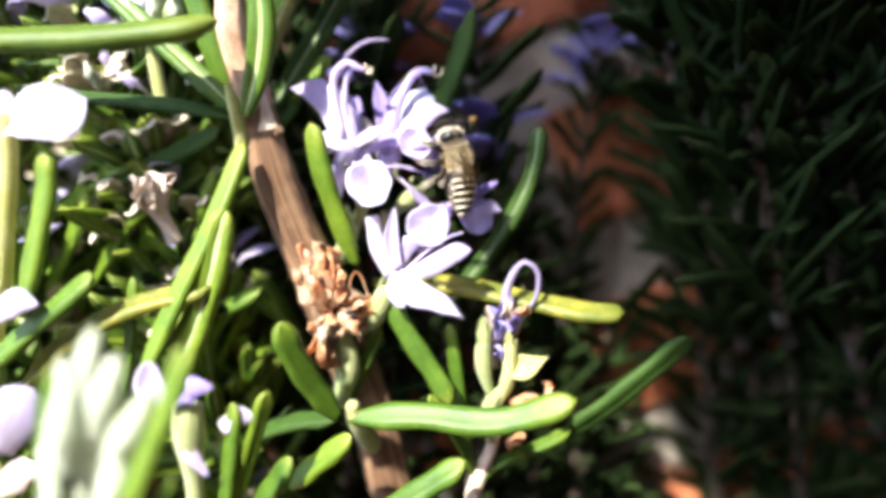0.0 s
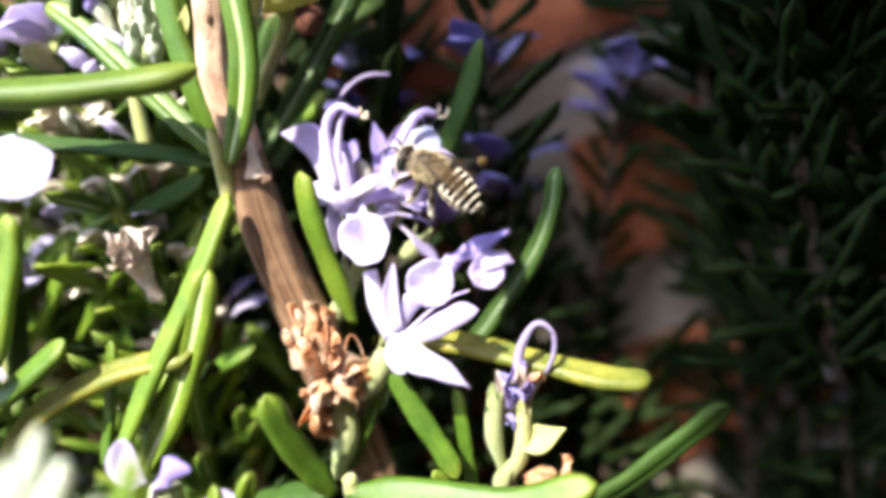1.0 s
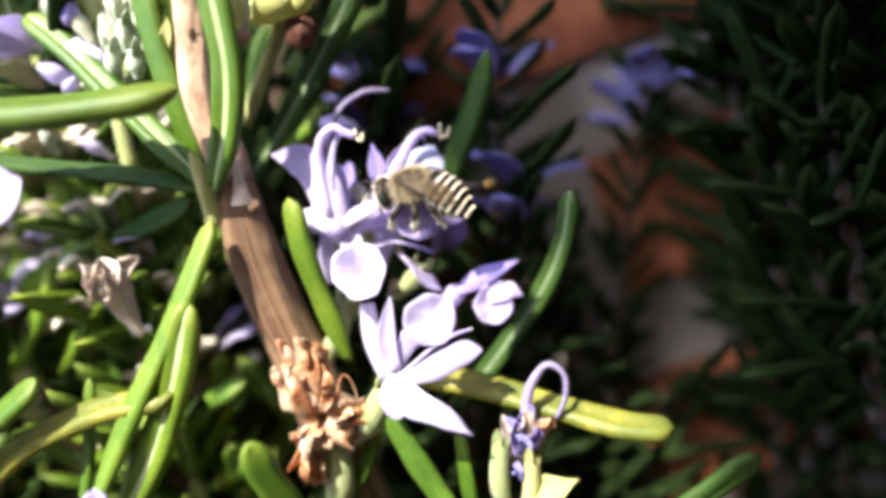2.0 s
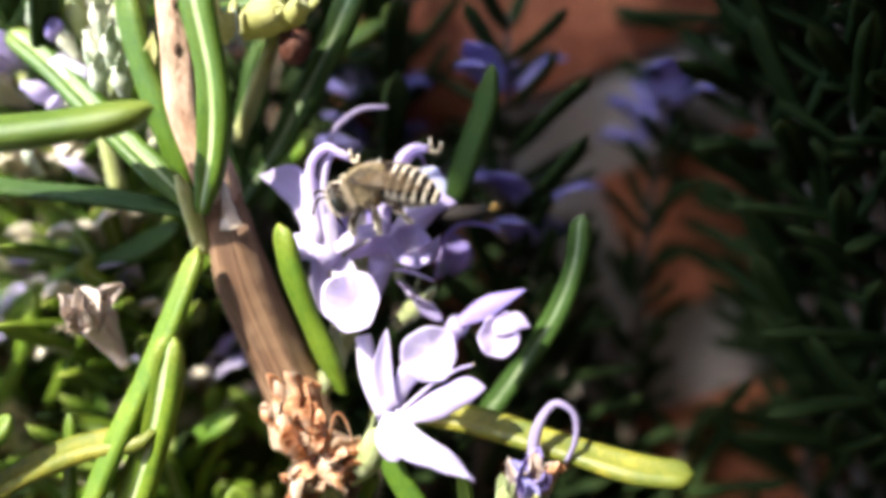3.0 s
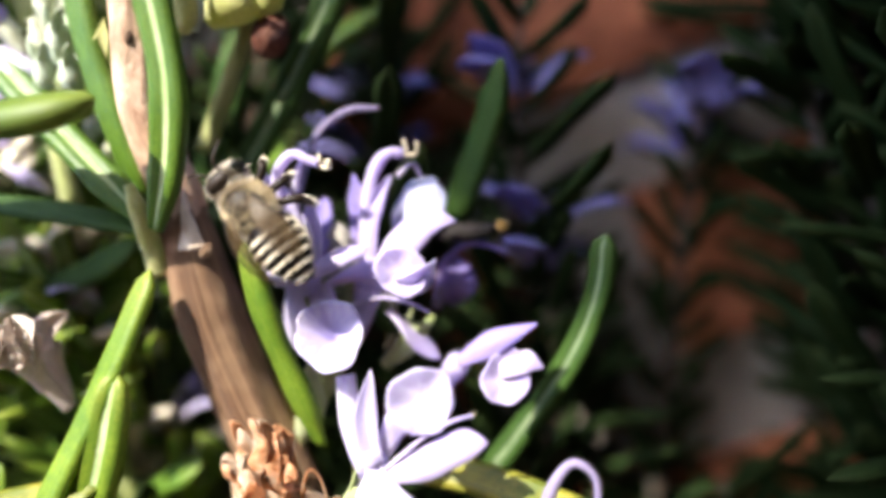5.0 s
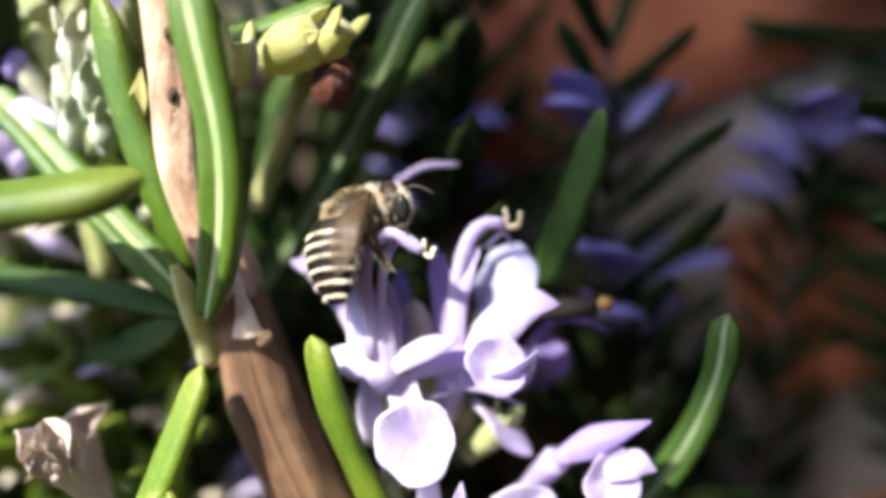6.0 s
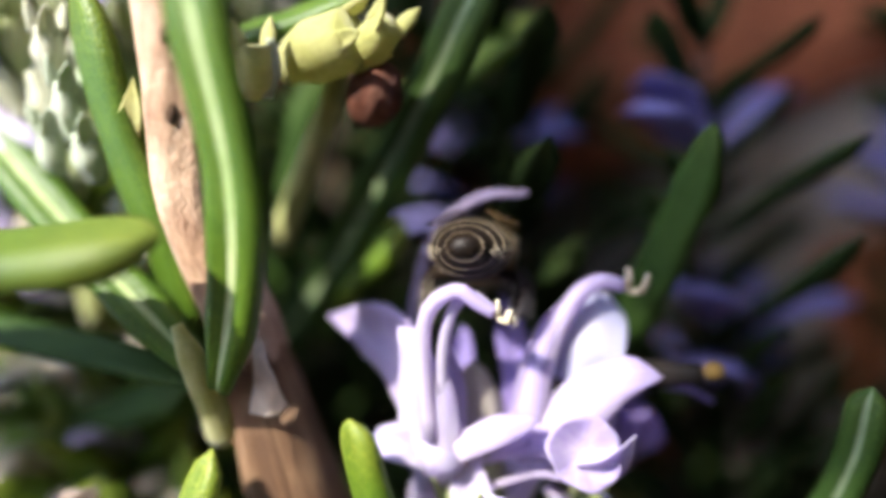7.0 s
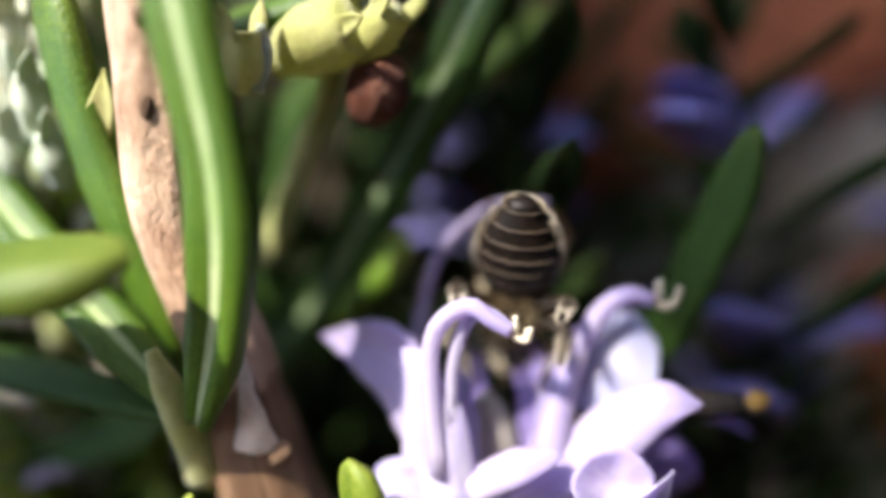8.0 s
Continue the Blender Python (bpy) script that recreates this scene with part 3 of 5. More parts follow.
# leaves behind the stem
leaf(branch, [(-37.7, 88.0, -9.6), (-33.6, 88.0, -6.8), (-29.9, 87.0, -4.7), (-25.8, 86.0, -2.3)], (0.1, -0.7, 0.7), 3.0, LEAF, "broad green leaf low behind the stem")
leaf(branch, [(-36.7, 85.0, -4.4), (-30.2, 84.0, -1.7), (-23.5, 82.0, 1.2)], (-0.2, -0.8, 0.5), 2.6, LEAF_DIM)
leaf(branch, [(-41.6, 92.0, 0.2), (-38.0, 91.0, 0.3), (-35.2, 90.0, 1.4)], (-0.2, -0.6, 0.7), 2.6, LEAF_LIGHT)
leaf(branch, [(-21.0, 88.0, 1.5), (-16.4, 87.5, 7.2), (-11.5, 87.0, 15.0), (-7.6, 86.5, 22.2)], (0.5, 0.85, 0.2), 2.9, LEAF_DIM, "long dark leaf with a pale groove behind the stem")
leaf(branch, [(-21.7, 89.0, 4.3), (-19.7, 89.5, 10.5), (-18.0, 90.0, 17.6)], (0.3, -0.8, 0.1), 2.6, LEAF_DIM)
leaf(branch, [(-14.8, 93.0, 15.2), (-10.1, 93.0, 17.9), (-5.9, 92.0, 20.2)], (-0.2, -0.7, 0.7), 2.4, LEAF_LIGHT)
leaf(branch, [(-20.9, 84.0, 19.0), (-17.9, 84.0, 19.7), (-12.7, 84.0, 21.3)], (-0.2, -0.5, 0.8), 2.2)
leaf(branch, [(-1.6, 89.0, 0.6), (0.6, 88.0, 6.2), (2.3, 87.0, 10.7), (3.2, 86.0, 14.2)], (-0.3, -0.8, 0.2), 2.5, LEAF_DIM, point=2.6)
leaf(branch, [(-18.4, 89.0, 1.9), (-17.2, 92.0, 6.3), (-15.5, 95.0, 9.2)], (0.2, -0.8, 0.4), 2.3)


leaf(branch, [(-19.0, 88.0, 3.8), (-15.6, 87.0, 6.7), (-12.4, 86.0, 9.2)], (-0.2, -0.8, 0.5), 2.7, LEAF_LIGHT)


def calyx(parent, path, radii, material=None, teeth=3, label=""):
    """A ribbed cup with pointed teeth."""
    ob = tube("calyx", parent, path, radii, material or CALYX, label, rows=12, sides=12, rough=0.04)
    end, ahead = Vector(path[-1]), (Vector(path[-1]) - Vector(path[-2])).normalized()
    side = ahead.orthogonal().normalized()
    sh = Shape()
    for k in range(teeth):
        turned = Matrix.Rotation(2 * math.pi * k / teeth + 0.4, 3, ahead) @ side
        root = end + turned * radii[-1] * 0.8
        one = petal_shape([root - ahead * 0.3, root + ahead * 0.5 + turned * 0.2, root + ahead * 1.2 + turned * 0.5], [0.5, 0.4, 0.08], ahead.cross(turned), 0.3, 0.15, 6, 0.05, 5)
        n = len(sh.v)
        sh.v += one.v
        sh.f += [tuple(a + n for a in f) for f in one.f]
        sh.uv += one.uv
        sh.slot += one.slot
    part("calyx_tooth", sh, material or CALYX, parent)
    return ob


# upper flower, open towards the viewer
flower_upper = tube("flower", branch, [(-11.8, 83.0, -6.3), (-11.0, 82.0, -3.3), (-9.9, 80.6, -0.4)], [0.7, 0.9, 1.35], PETAL_PALE, "open lavender blossom with arching stamens", rows=10, sides=12)
F = flower_upper
petal("upper_lip", F, [(-10.6, 81.5, -0.9), (-11.5, 82.0, 2.3), (-13.2, 82.5, 4.6), (-16.3, 83.2, 5.2)], [0.8, 1.35, 1.5, 0.35], (0.75, 0.05, 0.65), PETAL, 0.3)
petal("upper_lip", F, [(-9.9, 82.0, -1.1), (-9.7, 83.5, 1.8), (-9.4, 84.5, 4.4)], [0.8, 1.0, 0.5], (1, 0.2, 0), PETAL_DEEP, 0.3)
petal("upper_lip", F, [(-11.0, 80.4, -1.7), (-11.0, 80.3, 1.9), (-11.3, 80.6, 4.5), (-12.1, 81.2, 5.3)], [1.3, 1.2, 0.8, 0.3], (0.9, -0.1, 0.2), PETAL_PALE, -0.35)
petal("upper_lip", F, [(-9.7, 80.3, -1.5), (-9.8, 80.4, 1.5), (-9.9, 80.8, 3.5)], [1.0, 0.75, 0.35], (0.95, 0.2, 0.1), PETAL_PALE, -0.3)
petal("side_lobe", F, [(-10.5, 80.6, -1.0), (-12.1, 80.2, -0.3), (-13.4, 80.6, -0.3)], [0.8, 0.95, 0.5], (0.1, 0.5, 0.9), PETAL_PALE, 0.3)
petal("side_lobe", F, [(-9.3, 80.4, -0.5), (-7.3, 80.2, 0.6), (-5.3, 80.6, 1.1)], [0.7, 0.8, 0.4], (0, 0.6, 0.8), PETAL, 0.3)
petal("lip_neck", F, [(-9.0, 81.2, -1.6), (-8.5, 80.6, -2.8), (-8.0, 80.2, -4.0)], [0.9, 1.0, 1.2], (1, -0.05, 0.05), PETAL_PALE, -0.3)
bowl("lower_lip", F, (-7.8, 79.6, -4.9), (2.35, 2.5), (0.1, -0.92, 0.32), (-8.6, 80.6, -2.4), depth=0.55, label="rounded spoon-shaped lower lip")
petal("throat", F, [(-9.9, 80.5, -0.9), (-9.8, 81.5, 1.5), (-9.9, 82.0, 4.4)], [1.1, 0.9, 0.4], (0.95, -0.25, 0), PETAL_PALE, -0.4)
stamen_upper = stamen(F, [(-10.4, 80.4, -0.1), (-10.7, 80.4, 3.9), (-10.4, 80.4, 6.3), (-9.0, 80.2, 7.4), (-7.9, 80.0, 6.8), (-7.2, 80.0, 6.4)], 0.42)
stamen_twin = stamen(F, [(-9.8, 80.6, -0.2), (-9.9, 80.8, 3.5), (-9.4, 80.8, 6.0), (-8.4, 80.6, 7.1), (-7.1, 80.2, 6.4)], 0.32, PETAL_PALE)
# its long style, arching behind
tube("style", branch, [(-12.2, 84.5, 1.7), (-11.7, 85.0, 5.6), (-10.6, 85.4, 8.9), (-8.3, 85.6, 10.7), (-5.8, 85.8, 10.9)], [0.28, 0.28, 0.26, 0.22, 0.14], STYLE_LILAC, "long arching lilac style", rows=24)

# second flower with a thick arching column
flower_side = tube("flower", branch, [(-7.6, 84.0, -6.3), (-6.5, 83.4, -3.8), (-5.8, 82.8, -1.5)], [0.7, 0.9, 1.2], PETAL_PALE, "open lavender blossom with an arched column", rows=10, sides=12)
F = flower_side
petal("upper_lip", F, [(-6.4, 83.4, -2.4), (-6.4, 84.0, 1.2), (-6.9, 84.6, 3.9), (-7.4, 85.0, 6.1)], [0.7, 0.95, 0.8, 0.15], (1, 0.2, 0), PETAL_DEEP, 0.3)
petal("upper_lip", F, [(-5.8, 82.6, -2.2), (-6.0, 82.8, 1.1), (-5.4, 83.4, 4.1), (-4.3, 83.8, 6.0)], [1.0, 0.7, 0.5, 0.3], (1, 0.3, 0.2), PETAL, 0.5)
stamen_side = stamen(F, [(-5.3, 82.8, -1.8), (-5.4, 83.0, 1.6), (-4.8, 83.5, 4.3), (-3.8, 83.8, 6.4), (-2.7, 83.9, 7.2), (-1.6, 84.0, 7.0)], 0.5)
tube("style", F, [(-4.0, 84.4, 5.9), (-2.9, 84.6, 6.8), (-2.3, 84.8, 5.8)], [0.18, 0.16, 0.1], PETAL, rows=10, sides=7)
petal("upper_lip", F, [(-6.0, 82.2, -2.4), (-6.0, 82.3, 0.6), (-5.4, 82.8, 3.2), (-4.5, 83.2, 5.2)], [1.3, 0.8, 0.5, 0.25], (0.95, -0.1, 0.3), PETAL, -0.4)
petal("side_lobe", F, [(-5.3, 82.4, -0.2), (-3.2, 82.0, 1.6), (-1.1, 82.0, 3.0), (0.6, 82.3, 2.8)], [1.0, 1.35, 1.0, 0.35], (-0.3, 0.5, 0.8), PETAL, 0.35)
bowl("lower_lip", F, (-3.2, 81.2, -0.7), (1.7, 1.9), (0.25, -0.9, 0.3), (-5.0, 82.2, 0.2), PETAL, 0.45)
petal("side_lobe", F, [(-3.4, 81.0, -1.5), (-1.9, 81.0, -1.1), (-0.7, 81.2, 0.3)], [0.8, 1.0, 0.12], (0.3, 0.5, -0.8), PETAL_PALE, 0.3)
petal("side_lobe", F, [(-8.5, 81.4, -1.6), (-6.6, 81.4, -0.7), (-4.7, 81.6, -0.2)], [0.3, 0.6, 0.9], (0, 0.5, 0.9), PETAL, 0.3)
petal("throat", branch, [(-8.3, 82.6, -3.5), (-8.4, 82.9, -0.1), (-8.5, 83.2, 2.7)], [1.5, 1.4, 0.7], (1, 0.1, 0), THROAT, -0.4, "cream inner throat of a spent blossom")
# round lobe of a flower behind
bowl("flower", branch, (-3.0, 84.4, 3.8), (2.0, 2.5), (0.2, 0.88, -0.42), (-3.9, 84.9, 0.8), PETAL_WHITE, 0.5, "rounded white-blue blossom lobe turned away")
tube("calyx", branch, [(-5.4, 86.0, -4.3), (-5.3, 86.5, -1.5), (-5.0, 86.6, 1.1)], [0.5, 0.55, 0.4], CALYX, rows=8)

# lower flower
flower_low = tube("flower", branch, [(-7.5, 80.5, -7.9), (-6.7, 79.4, -11.2), (-4.8, 77.6, -13.4)], [0.7, 0.9, 1.2], PETAL_PALE, "star-shaped pale lavender blossom hanging lower", rows=10, sides=12)
F = flower_low
petal("upper_lip", F, [(-4.8, 77.4, -13.2), (-5.3, 77.4, -10.1), (-4.9, 77.6, -6.6)], [0.7, 0.85, 0.3], (1, 0.2, 0), PETAL_PALE, 0.35)
petal("lip_neck", F, [(-4.6, 77.9, -12.9), (-3.8, 77.8, -11.2), (-2.9, 77.6, -9.8)], [0.7, 0.8, 1.1], (0.8, 0.1, -0.5), PETAL_PALE, -0.2)
bowl("upper_lip", F, (-1.5, 77.2, -8.4), (2.2, 2.25), (0.12, -0.95, 0.1), (-3.8, 77.4, -11.2), PETAL_PALE, 0.35, "broad rounded petal")
petal("side_lobe", F, [(-3.8, 77.0, -13.5), (-1.1, 76.4, -12.2), (1.2, 76.2, -10.9), (2.9, 76.4, -10.8)], [0.7, 1.15, 1.1, 0.5], (-0.3, 0.5, 0.8), PETAL, 0.35)
petal("lower_lip", F, [(-4.5, 77.0, -13.5), (-2.9, 75.6, -14.9), (-0.3, 74.6, -15.8), (2.2, 74.2, -17.4)], [0.8, 1.45, 1.0, 0.08], (0.5, -0.1, 0.85), PETAL_PALE, -0.3, "pointed pale lower petal")
petal("side_lobe", F, [(-4.5, 77.0, -13.2), (-4.6, 76.0, -15.0), (-3.9, 75.6, -16.6)], [0.7, 1.1, 0.7], (1, 0.2, 0.1), PETAL_PALE, -0.3)
stamen(F, [(-4.0, 77.2, -13.2), (-1.6, 76.8, -11.0), (0.5, 76.6, -9.6), (1.9, 76.6, -9.1)], 0.16)
calyx(branch, [(-8.5, 79.0, -19.8), (-7.0, 78.0, -17.6), (-5.4, 77.6, -14.9)], [0.7, 1.3, 1.1], CALYX, 3, "pale green calyx")
# small lobes and stamens between the flowers
stamen(branch, [(-7.5, 81.6, -3.2), (-5.1, 82.0, -2.6), (-3.0, 82.0, -3.0), (-1.7, 82.0, -3.6)], 0.17)
petal("side_lobe", branch, [(-4.8, 83.4, -3.7), (-2.9, 83.0, -5.3), (-1.1, 83.0, -7.2)], [0.6, 1.2, 0.5], (0.7, 0.2, -0.6), PETAL, 0.3)
flower_right = tube("flower", branch, [(-2.5, 85.0, -12.3), (-1.2, 84.0, -9.5), (0.3, 82.8, -7.3)], [0.5, 0.7, 0.9], PETAL, "lavender blossom half in shade", rows=10, sides=12)
F = flower_right
petal("side_lobe", F, [(0.1, 82.6, -7.3), (2.6, 82.2, -5.8), (5.9, 81.8, -4.2)], [0.5, 0.95, 0.25], (-0.4, 0.4, 0.8), PETAL_DEEP, 0.3)
bowl("lower_lip", F, (3.6, 82.0, -8.2), (2.0, 1.7), (0.2, -0.9, 0.35), (0.6, 82.4, -7.2), PETAL, 0.4)
petal("side_lobe", F, [(3.2, 82.0, -7.4), (5.1, 81.8, -6.9), (6.3, 82.0, -7.4)], [0.8, 0.9, 0.2], (0.1, 0.5, 0.8), PETAL, 0.3)
flower_loop = petal("flower", branch, [(-1.3, 87.0, -4.2), (-0.2, 86.4, -2.2), (-0.4, 86.6, -0.2)], [0.8, 1.4, 0.6], (0.8, 0.2, 0.3), PETAL_DEEP, 0.3, "violet blossom darkened for shade, with a looped stamen")
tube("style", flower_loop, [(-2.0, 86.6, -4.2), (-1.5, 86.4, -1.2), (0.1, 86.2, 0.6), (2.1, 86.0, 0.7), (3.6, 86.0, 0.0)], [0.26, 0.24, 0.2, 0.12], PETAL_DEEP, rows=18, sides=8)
tube("withered_style", branch, [(-2.4, 85.5, 1.6), (0.3, 85.0, 1.7), (2.8, 84.4, 2.1)], [0.5, 0.75, 0.5], STYLE_DARK, "dark withered style")
part("anther", ball_shape((3.3, 84.2, 2.3), (0.55, 0.48, 0.48), (1, 0, 0.1), lumps=0.12), ANTHER_OCHRE, branch, "ochre tip of a withered style")
# stalks and cups that carry the cluster
tube("flower_stalk", branch, [(-12.5, 82.5, -14.5), (-10.4, 83.0, -10.6), (-8.2, 83.5, -6.2), (-5.9, 84.0, -2.8)], [0.9, 0.8, 0.7, 0.5], NODE_GREEN, "green stalk of the flower cluster")
calyx(branch, [(-11.0, 82.0, -12.7), (-10.2, 81.0, -10.2), (-10.5, 80.6, -7.9)], [0.8, 1.1, 0.9], CALYX)
calyx(branch, [(-8.6, 82.5, -6.6), (-8.7, 81.8, -4.8), (-8.7, 81.2, -3.3)], [0.8, 1.2, 1.3], CALYX)
calyx(branch, [(-8.2, 84.0, -6.6), (-8.1, 83.4, -3.9), (-8.2, 83.0, -2.0)], [0.8, 1.2, 1.2], CALYX)
calyx(branch, [(-5.5, 84.0, -8.0), (-3.7, 84.0, -6.3), (-2.9, 84.0, -5.1)], [0.5, 0.9, 0.8], CALYX)

# dead flower, crumpled
dead = part("withered_flower", ball_shape((-11.5, 79.0, -18.2), (1.2, 0.8, 0.8), lumps=0.15), WITHERED, branch, "crumpled orange-brown dead blossom")
rnd = random.Random(5)
for a, b, w in (((-11.5, 78.4, -16.9), (-14.7, 77.0, -11.4), 1.0), ((-11.7, 78.2, -15.7), (-13.1, 77.4, -10.8), 0.9), ((-11.3, 78.0, -16.2), (-11.2, 77.8, -11.2), 0.8), ((-11.9, 77.4, -16.7), (-15.9, 77.2, -13.5), 0.8),
                ((-11.3, 77.6, -17.9), (-13.3, 77.2, -21.4), 1.2), ((-11.2, 77.6, -17.9), (-14.2, 77.0, -19.6), 1.0), ((-10.8, 78.0, -18.0), (-8.4, 77.0, -18.7), 1.1), ((-10.2, 78.0, -18.0), (-7.0, 77.4, -17.9), 1.0),
                ((-10.5, 77.8, -17.4), (-8.3, 77.4, -15.5), 0.8), ((-11.8, 77.0, -16.9), (-12.7, 76.2, -13.5), 0.8), ((-12.3, 77.0, -15.4), (-13.6, 76.4, -12.4), 0.7), ((-10.9, 77.0, -16.6), (-10.5, 76.6, -13.0), 0.7),
                ((-10.7, 77.0, -18.4), (-9.0, 76.8, -20.1), 0.8), ((-12.1, 77.0, -19.6), (-12.3, 77.2, -23.2), 1.0), ((-9.2, 77.4, -17.3), (-7.5, 77.6, -16.1), 0.7)):
  for again in range(2):
    a, b = Vector(a) + Vector((rnd.uniform(-.3, .3), rnd.uniform(-.3, .3), rnd.uniform(-.3, .3))), Vector(b) + Vector((rnd.uniform(-.7, .7), rnd.uniform(-.5, .5), rnd.uniform(-.7, .7)))
    w *= 1.0 if again else 1.3
    kink = Vector((rnd.uniform(-1, 1), rnd.uniform(-1, 0.4), rnd.uniform(-0.8, 0.8)))
    petal("withered_petal", dead, [a, a.lerp(b, 0.4) + kink, a.lerp(b, 0.75) - kink * 0.5, b], [w * 0.4, w, w * 0.6, w * 0.5], (rnd.uniform(-1, 1), rnd.uniform(-.8, .8), rnd.uniform(-1, 1)), WITHERED if rnd.random() < 0.4 else WITHERED_CREAM, rnd.uniform(-0.9, 0.9), ruffle=0.55)
tube("withered_style", dead, [(-10.0, 77.0, -17.8), (-9.2, 76.4, -13.5), (-8.2, 76.2, -13.5), (-7.4, 76.4, -16.5)], [0.12, 0.1, 0.08], WITHERED, rows=12, sides=6)
tube("calyx", branch, [(-11.1, 79.0, -28.1), (-10.1, 79.0, -23.8), (-10.7, 79.0, -20.1)], [0.7, 1.4, 1.1], CALYX, "grey-green calyx under the dead blossom")

# withered violet flower on its own little shoot
curl = thing("withered_shoot", (2.8, 77.0, -38.7), "small shoot with a curled withering violet blossom", "rosemary shoot")
tube("shoot_stem", curl, [(1.9, 77.0, -42.5), (3.7, 77.5, -35.7), (5.2, 78.0, -32.2), (6.0, 78.0, -26.5)], [0.9, 0.9, 0.7, 0.5], PALE_SUN_FELT, "pale woody shoot")
tube("withered_style", curl, [(6.5, 77.6, -17.9), (6.7, 77.4, -14.6), (8.1, 77.3, -12.3), (9.6, 77.2, -13.1), (9.7, 77.2, -15.2), (9.0, 77.4, -17.0)], [0.6, 0.45, 0.3, 0.25, 0.25, 0.18], STYLE_LILAC, "curled violet style", rows=24)
for a, b, m in (((5.6, 77.2, -18.7), (4.7, 76.8, -16.8), PETAL_SHADE), ((5.9, 77.0, -18.4), (6.4, 76.6, -15.9), FADED), ((6.4, 76.8, -18.9), (7.5, 76.4, -17.3), PETAL_DEEP), ((6.2, 76.8, -20.1), (5.5, 76.4, -17.9), PETAL_SHADE), ((7.0, 77.0, -17.8), (8.7, 76.8, -16.8), WITHERED), ((5.6, 76.8, -20.7), (6.2, 76.6, -22.4), PETAL_SHADE)):
    petal("withered_petal", curl, [a, Vector(a).lerp(Vector(b), 0.5) + Vector((0.3, -0.3, 0.2)), b], [0.4, 0.7, 0.25], (0.8, 0.4, -0.4), m, 0.7, ruffle=0.45)
petal("withered_petal", curl, [(6.2, 77.4, -20.3), (6.0, 77.0, -17.8), (7.0, 77.0, -15.7)], [0.8, 1.0, 0.4], (1, 0.2, 0.1), PETAL_DEEP, 0.5, ruffle=0.3)
petal("withered_petal", curl, [(5.6, 77.4, -20.3), (4.9, 77.0, -17.8), (4.5, 77.0, -16.6)], [0.5, 0.6, 0.2], (1, 0.2, 0.1), FADED, 0.5, ruffle=0.3)
petal("withered_petal", curl, [(6.8, 77.2, -19.6), (7.4, 76.8, -18.0), (8.1, 76.8, -16.8)], [0.7, 1.0, 0.5], (1, 0.2, 0.4), FADED, 0.4, ruffle=0.3)
calyx(curl, [(5.0, 77.8, -26.5), (4.2, 77.4, -22.7), (4.4, 77.2, -18.7)], [0.5, 0.9, 0.8], CALYX, 2, "pale green split calyx")
calyx(curl, [(5.7, 77.8, -27.7), (6.8, 77.0, -24.4), (7.0, 76.8, -20.1)], [0.5, 0.8, 0.7], CALYX_YELLOW, 2)
petal("calyx", curl, [(7.1, 76.8, -23.1), (8.5, 76.4, -23.1), (10.8, 76.4, -21.9)], [1.2, 1.4, 0.2], (0.3, 0.5, 0.8), CALYX_YELLOW, -0.4, "open yellow-green calyx lobe")
tube("calyx", curl, [(5.2, 78.0, -31.5), (5.0, 77.6, -27.6), (6.2, 77.4, -25.7)], [0.7, 0.9, 0.6], CALYX)
for a, b in (((7.1, 77.0, -27.4), (10.0, 76.6, -26.4)), ((10.4, 77.0, -27.1), (11.0, 76.8, -24.6)), ((6.7, 77.6, -32.0), (8.7, 77.0, -30.5))):
    petal("withered_petal", curl, [a, Vector(a).lerp(Vector(b), 0.5) + Vector((0, -0.3, 0.5)), b], [0.6, 0.9, 0.5], (0.2, 0.4, 0.9), WITHERED, 0.5, ruffle=0.35)
leaf(curl, [(3.1, 77.5, -35.7), (5.8, 78.0, -34.0), (10.1, 79.0, -32.6), (13.9, 80.0, -31.0)], (0.1, -0.3, 0.95), 1.8, LEAF, "leaf with a pale lit edge")
leaf(curl, [(12.8, 80.5, -32.2), (17.5, 80.0, -28.8), (22.2, 79.6, -24.6), (26.3, 79.0, -20.6)], (-0.3, -0.7, -0.6), 2.6, LEAF_DIM, "blue-green leaf coloured dark for the shade")
leaf(curl, [(3.7, 77.5, -35.4), (1.8, 76.0, -30.7), (-1.4, 75.0, -25.5)], (0.4, -0.8, 0.3), 1.5, LEAF)

# buds and husks high on the branch
buds_high = thing("bud_shoot", (-15.1, 84.0, 14.1), "side shoot with pale yellow calyxes and a rust-brown husk", "rosemary shoot")
tube("shoot_stem", buds_high, [(-19.7, 86.0, 8.0), (-17.2, 85.5, 13.1), (-15.4, 84.5, 16.4), (-14.8, 84.0, 20.7)], [0.7, 0.7, 0.6, 0.5], NODE_GREEN)
calyx(buds_high, [(-17.5, 83.4, 17.5), (-15.7, 82.8, 18.1), (-13.7, 82.4, 18.7)], [1.0, 1.55, 1.45], CALYX_YELLOW, 3, "wide pale yellow-green calyx")
calyx(buds_high, [(-13.8, 83.6, 17.2), (-13.0, 83.0, 18.3), (-12.0, 82.6, 19.3)], [0.6, 1.0, 0.9], CALYX_YELLOW, 2)
calyx(buds_high, [(-18.3, 81.0, 16.3), (-17.7, 80.2, 17.1), (-17.6, 80.0, 18.3)], [0.6, 0.9, 0.8], CALYX_YELLOW, 2, "small pale yellow bud")
tube("bud", buds_high, [(-17.4, 80.6, 16.0), (-17.0, 80.4, 17.4), (-16.9, 80.2, 18.6)], [0.3, 0.45, 0.2], BUD)
